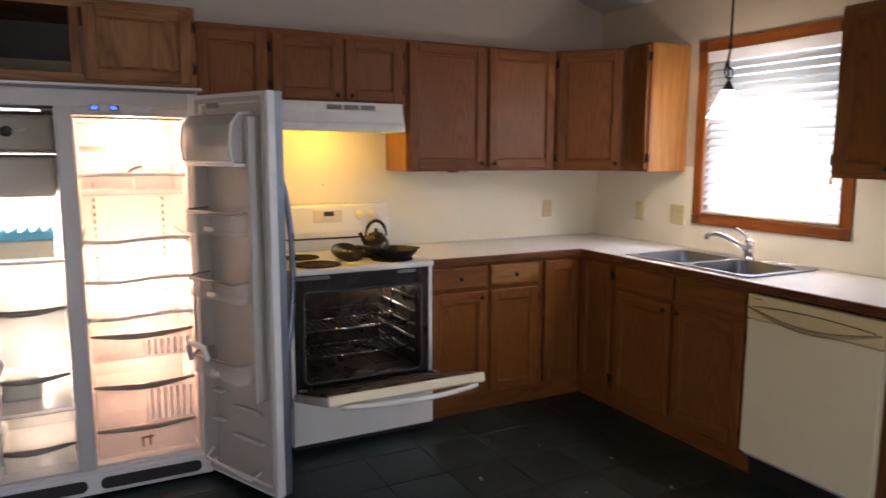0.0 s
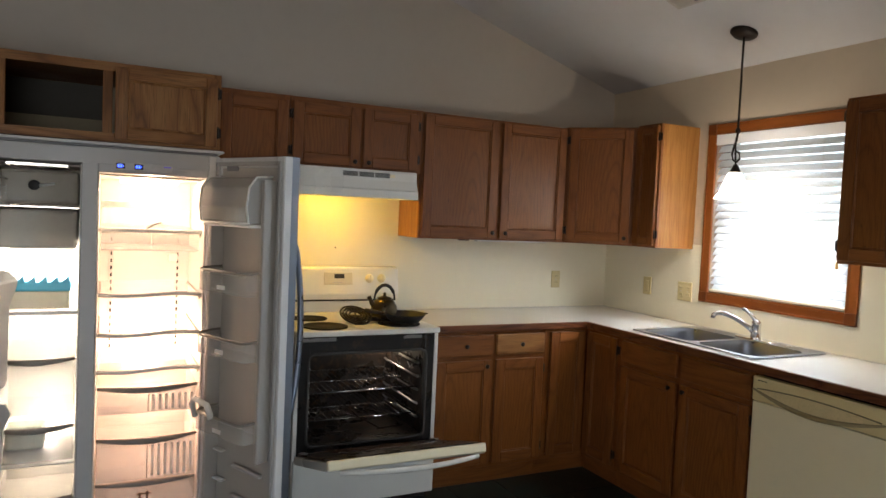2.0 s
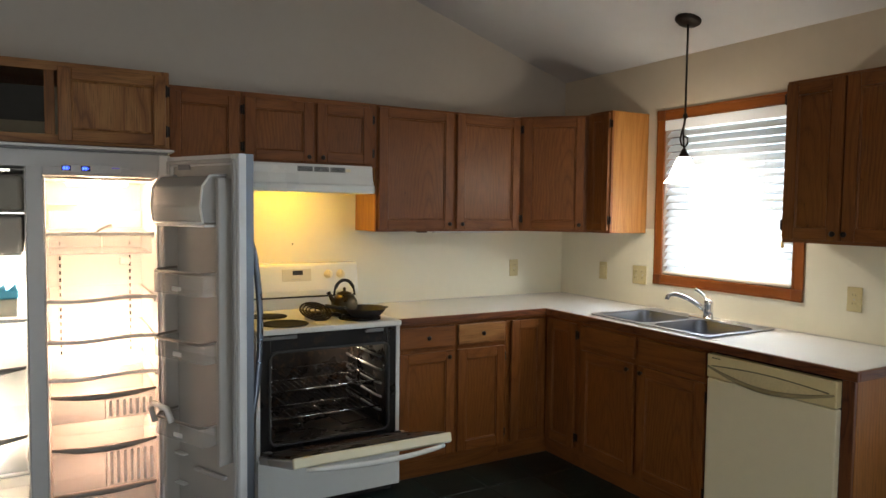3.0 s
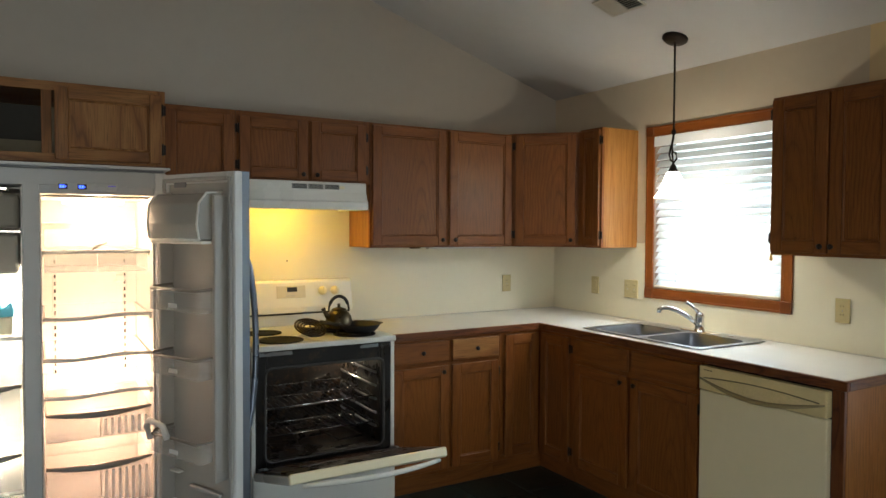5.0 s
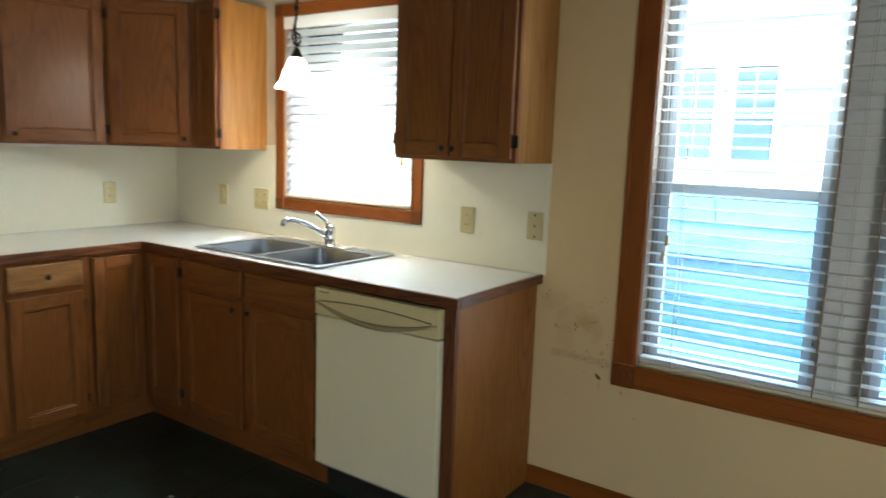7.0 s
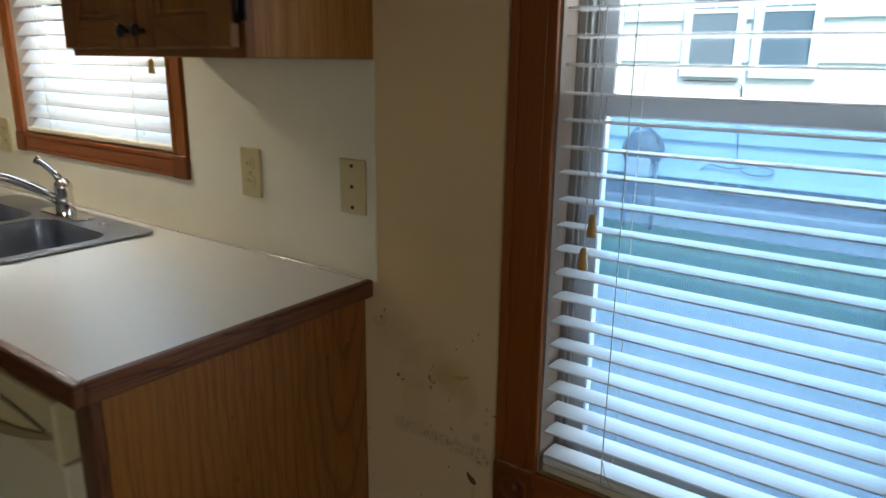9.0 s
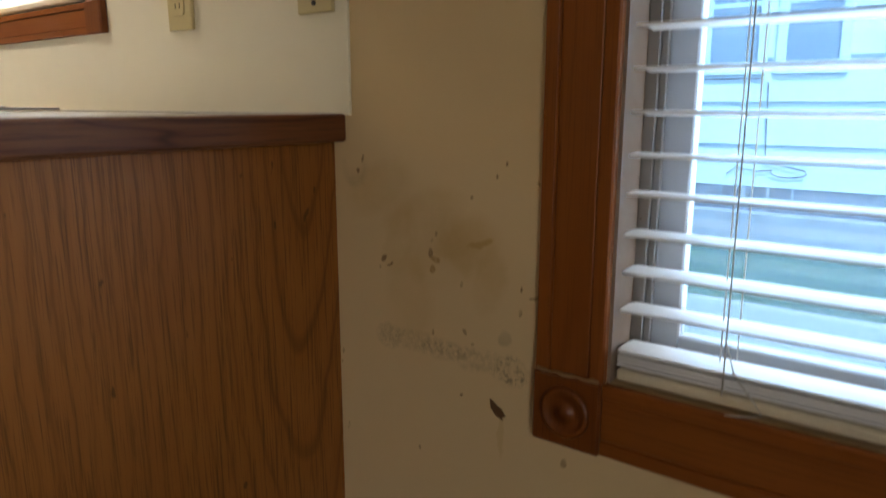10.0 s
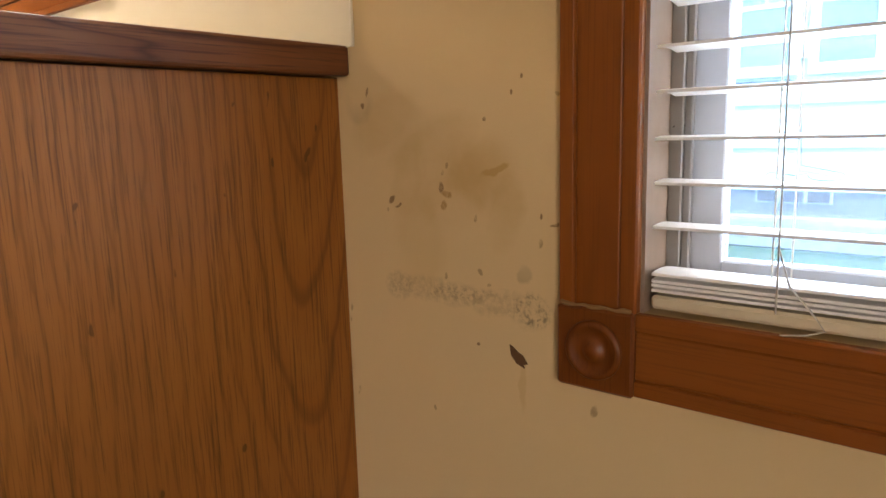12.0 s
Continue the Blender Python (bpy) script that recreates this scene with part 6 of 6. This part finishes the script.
wall_plate(pose(-0.433, -0.0042, 1.106), 0.070, "outlet", "almond duplex outlet plate on the backsplash")
wall_plate(pose(-0.0042, -0.442, 1.110, 0, 0, -90), 0.070, "rocker", "almond switch plate on the backsplash")
wall_plate(pose(-0.0042, -0.770, 1.108, 0, 0, -90), 0.114, "outlet", "wide almond double outlet plate beside the window")
wall_plate(pose(-0.0042, -2.109, 1.110, 0, 0, -90), 0.070, "outlet", "yellowed almond duplex outlet plate under the cabinet")
wall_plate(pose(-0.0042, -2.440, 1.114, 0, 0, -90), 0.072, "holes", "almond blank plate with three dark screws")
solid("nail", tube([(-2.010, 0.0, 1.292), (-2.010, -0.012, 1.292)], 0.004, 8), IRON, "small dark nail in the wall above the range", "nail")
solid("cabinet_hook", boxes((-1.30, -0.22, 1.362, -1.235, -0.19, 1.372), bevel=0.003), IRON, "small dark clip under the wall cabinet", "hook")
solid("light_strip", boxes((-1.22, -0.29, 1.362, -0.72, -0.25, 1.3718), bevel=0.003), CASE, "thin white strip under the wall cabinet", "strip")
bm = bmesh.new()
v = [bm.verts.new((-0.0012, y, z)) for y, z in ((-2.739, 0.549), (-2.745, 0.546), (-2.751, 0.541), (-2.757, 0.539), (-2.764, 0.529), (-2.758, 0.527), (-2.760, 0.523), (-2.749, 0.527), (-2.741, 0.536))]
bm.faces.new(v)
r = bmesh.ops.extrude_face_region(bm, geom=bm.faces[:])
bmesh.ops.translate(bm, vec=(0.0012, 0, 0), verts=[e for e in r["geom"] if isinstance(e, bmesh.types.BMVert)])
solid("paint_chip", bm, plain("bare_brown_board", (0.13, 0.06, 0.022), 0.8), "brown bare spot where the wall paint chipped", "paint chip")


def tassel(y, z, top, x=-0.008):
    ts = thing("cord_tassel", pose(x, y, z), "small wooden tassel hanging on a blind cord", "tassel", "blind tassels")
    OFFSET[ts] = Vector((x, y, z))
    part("tassel", lathe([(0.0001, 0), (0.008, 0.001), (0.0085, 0.010), (0.0065, 0.022), (0.0068, 0.030), (0.0045, 0.038), (0.0001, 0.039)], 16, (x, y, z)), plain("yellow_beech", (0.55, 0.33, 0.09), 0.4), ts)
    part("cord", tube([(x, y, z + 0.036), (x + 0.003, y + 0.002, (z + top) / 2), (x, y, top)], 0.0010, 5), CORD, ts)


tassel(-2.983, 1.092, 2.0, -0.012)
tassel(-2.972, 1.034, 2.0, -0.014)
tassel(-1.742, 1.33, 2.0, -0.016)

# ---- next door ----
HX = 7.0
hs = thing("neighbour_house", pose(HX, -1.5, GZ), "white clapboard house, siding tinted by blue skylight, on a grey stone foundation", "house")
OFFSET[hs] = Vector((HX, -1.5, GZ))
# white boards; the blue of skylit shade is put into their colour
SIDING = plain("skylight_blue_white_clapboard", (0.56, 0.72, 0.78), 0.6, 0, 0.05, 1.5, 0.05, 60)
# stone darkened to paint the shadow strip below the siding
part("foundation", boxes((HX + 0.02, -14, GZ, HX + 0.3, 12, 0.19), bevel=0.01), plain("shadow_dark_stone", (0.13, 0.14, 0.16), 0.9, 0, 0.4, 4.0, 0.8, 14), hs)
part("wall", boxes((HX + 0.02, -14, 0.19, HX + 0.3, 12, 5.4), bevel=0), SIDING, hs)
for i in range(12):
    z = 0.10 + 0.435 * i
    b = bmesh.new()
    vv = [b.verts.new(p) for p in ((HX + 0.02, -14, z + 0.445), (HX - 0.022, -14, z), (HX + 0.02, -14, z), (HX + 0.02, 12, z + 0.445), (HX - 0.022, 12, z), (HX + 0.02, 12, z))]
    for q in ((0, 1, 2), (5, 4, 3), (0, 3, 4, 1), (1, 4, 5, 2)):
        b.faces.new([vv[k] for k in q])
    bmesh.ops.recalc_face_normals(b, faces=b.faces)
    part("board", b, SIDING, hs)
part("roof", prism([(HX - 0.5, 5.30), (HX + 4.5, 7.6), (HX + 9.5, 5.3), (HX + 9.5, 5.45), (HX + 4.5, 7.8), (HX - 0.5, 5.45)], -14.4, 12.4, 0.004, Matrix(((1, 0, 0, 0), (0, 0, 1, 0), (0, 1, 0, 0), (0, 0, 0, 1)))), plain("grey_shingle", (0.10, 0.10, 0.11), 0.9, 0, 0.3, 3.0, 0.5, 30), hs)
# pane colour holds the blue of the reflected sky
DAYGLASS = plain("sky_tinted_window_pane", (0.12, 0.21, 0.29), 0.08, 0, 0.2, 2.0, 0.0)
for y in (-1.17, -1.90, 4.0, 5.0, -6.5):
    w = 0.235
    wn_ = part("window", boxes((HX - 0.05, y - w - 0.09, 1.24, HX - 0.01, y + w + 0.09, 1.35), (HX - 0.05, y - w - 0.09, 2.55, HX - 0.01, y + w + 0.09, 2.66), (HX - 0.05, y - w - 0.09, 1.35, HX - 0.01, y - w, 2.55), (HX - 0.05, y + w, 1.35, HX - 0.01, y + w + 0.09, 2.55), bevel=0.004), SIDING, hs)
    part("pane", boxes((HX - 0.026, y - w, 1.35, HX - 0.020, y + w, 2.55), bevel=0), DAYGLASS, wn_)
    for zz in (1.93, 2.24):
        part("muntin", boxes((HX - 0.036, y - w, zz - (0.022 if zz < 2 else 0.008), HX - 0.026, y + w, zz + (0.022 if zz < 2 else 0.008)), bevel=0.001), SIDING, wn_)
    part("muntin", boxes((HX - 0.036, y - 0.009, 1.95, HX - 0.026, y + 0.009, 2.55), bevel=0.001), SIDING, wn_)
bw = part("basement_window", boxes((HX - 0.004, -1.86, -0.03, HX + 0.025, -1.14, 0.160), bevel=0.004), plain("weathered_window_frame", (0.42, 0.42, 0.42), 0.7), hs)
for y in (-1.74, -1.50, -1.26):
    part("basement_pane", boxes((HX - 0.010, y - 0.10, -0.015, HX - 0.003, y + 0.10, 0.145), bevel=0), DARK, bw)
cb = [(HX - 0.03, -0.90, 1.20), (HX - 0.03, -1.46, 1.20), (HX - 0.03, -1.53, 1.15), (HX - 0.03, -1.55, 0.7), (HX - 0.03, -1.57, 0.36)] + [(HX - 0.04, -1.80 + 0.17 * math.cos(a), 0.26 + 0.05 * math.sin(a)) for a in [1.8 + 0.45 * i for i in range(12)]] + [(HX - 0.04, -1.50, 0.26), (HX - 0.04, -1.28, 0.29), (HX - 0.04, -1.20, 0.22)]
solid("outdoor_cable", tube(cb, 0.008, 6), plain("black_cable", (0.05, 0.05, 0.06), 0.5), "loose dark cable looped on the neighbour's wall", "cable")
rl = thing("hose_reel", pose(HX - 0.30, -0.60, GZ), "grey garden hose reel beside the neighbour's wall", "hose reel")
REEL = plain("grey_reel_plastic", (0.12, 0.13, 0.14), 0.5)
for sd in (-0.17, 0.17):
    part("leg", tube([(0, sd, 0), (0, sd, 0.80)], 0.022, 8), REEL, rl)
part("hoop", tube([(0, 0.17 * math.cos(math.pi * i / 14), 1.00 + 0.18 * math.sin(math.pi * i / 14)) for i in range(15)], 0.014, 8), REEL, rl)
part("drum", lathe([(0.21, -0.12), (0.21, -0.10), (0.12, -0.09), (0.12, 0.09), (0.21, 0.10), (0.21, 0.12)], 28, (0.02, 0, 0.92), pose(0, 0, 0, 0, 90, 0)), REEL, rl)
part("hose", tube([(0.02 + 0.012 * (i // 24 - 3), 0.145 * math.cos(i * math.pi / 12), 0.92 + 0.145 * math.sin(i * math.pi / 12)) for i in range(168)], 0.012, 6), plain("grey_green_hose", (0.16, 0.20, 0.20), 0.6), rl)
part("cover", boxes((-0.13, -0.14, 0.62, 0.10, 0.14, 0.84), bevel=0.03, seg=2), plain("pale_grey_cover", (0.50, 0.54, 0.58), 0.5), rl)
part("foundation_ledge", boxes((HX - 0.10, -14, GZ, HX + 0.019, 12, -0.16), bevel=0.02), plain("pale_rubble_stone", (0.30, 0.31, 0.33), 0.95, 0, 0.5, 9.0, 0.9, 22), hs, "paler rubble at the foot of the foundation")

CRUMB = plain("pale_crumb", (0.55, 0.52, 0.45), 0.8)
for x, y, s, a in ((-1.25, -1.12, 0.010, 20), (-1.70, -1.30, 0.022, 60), (-1.02, -1.40, 0.012, 100), (-0.98, -1.75, 0.014, 10), (-1.95, -1.55, 0.012, 140), (-2.15, -1.35, 0.008, 0), (-1.35, -1.62, 0.009, 45), (-0.95, -1.95, 0.010, 80), (-1.45, -0.95, 0.008, 30)):
    b = prism([(-s, -s * 0.3), (s * 0.2, -s * 0.45), (s, s * 0.1), (0.1 * s, s * 0.4)], 0, 0.003, 0.0005)
    o = solid("crumb", b, CRUMB, "small pale scrap lying on the tile floor", "scrap", "scraps on the floor")
    o.matrix_basis = pose(x, y, 0.0012, 0, 0, a)

# ---- floor tiles ----
TS, GAP = 0.305, 0.0035
tile_rnd = random.Random(3)


def tile_mesh():
    bm = boxes((-TS / 2 + GAP / 2, -TS / 2 + GAP / 2, -0.0075, TS / 2 - GAP / 2, TS / 2 - GAP / 2, 0.0), bevel=0.001)
    me = bpy.data.meshes.new("tile")
    bm.to_mesh(me)
    bm.free()
    me.materials.append(SLATE)
    return me


TILE = tile_mesh()
far = []
for i in range(int(-WEST / TS) + 1):
    for j in range(int(-SOUTH / TS) + 1):
        x, y = -0.12 - i * TS, -0.10 - j * TS
        if x - TS / 2 < WEST or y - TS / 2 < SOUTH:
            continue
        if x > -3.6 and y > -4.3:
            o = new("tile", TILE)
            o.parent = floor
            o.matrix_basis = pose(x, y, tile_rnd.uniform(-0.0003, 0.0003), tile_rnd.uniform(-0.06, 0.06), tile_rnd.uniform(-0.06, 0.06), 90 * tile_rnd.randrange(4))
        else:
            far.append((x, y))
h = TS / 2 - GAP / 2
vs = [(x + a * h, y + b * h, z) for x, y in far for z in (-0.004, 0.0) for a, b in ((-1, -1), (1, -1), (1, 1), (-1, 1))]
fs = [tuple(8 * k + q for q in f) for k in range(len(far)) for f in ((4, 5, 6, 7), (0, 1, 5, 4), (1, 2, 6, 5), (2, 3, 7, 6), (3, 0, 4, 7))]
me = bpy.data.meshes.new("far_tiles")
me.from_pydata(vs, [], fs)
me.materials.append(SLATE)
o = new("far_tiles", me)
o.parent = floor
tagged(o, "dark green slate tiles further back", kind="stuff")
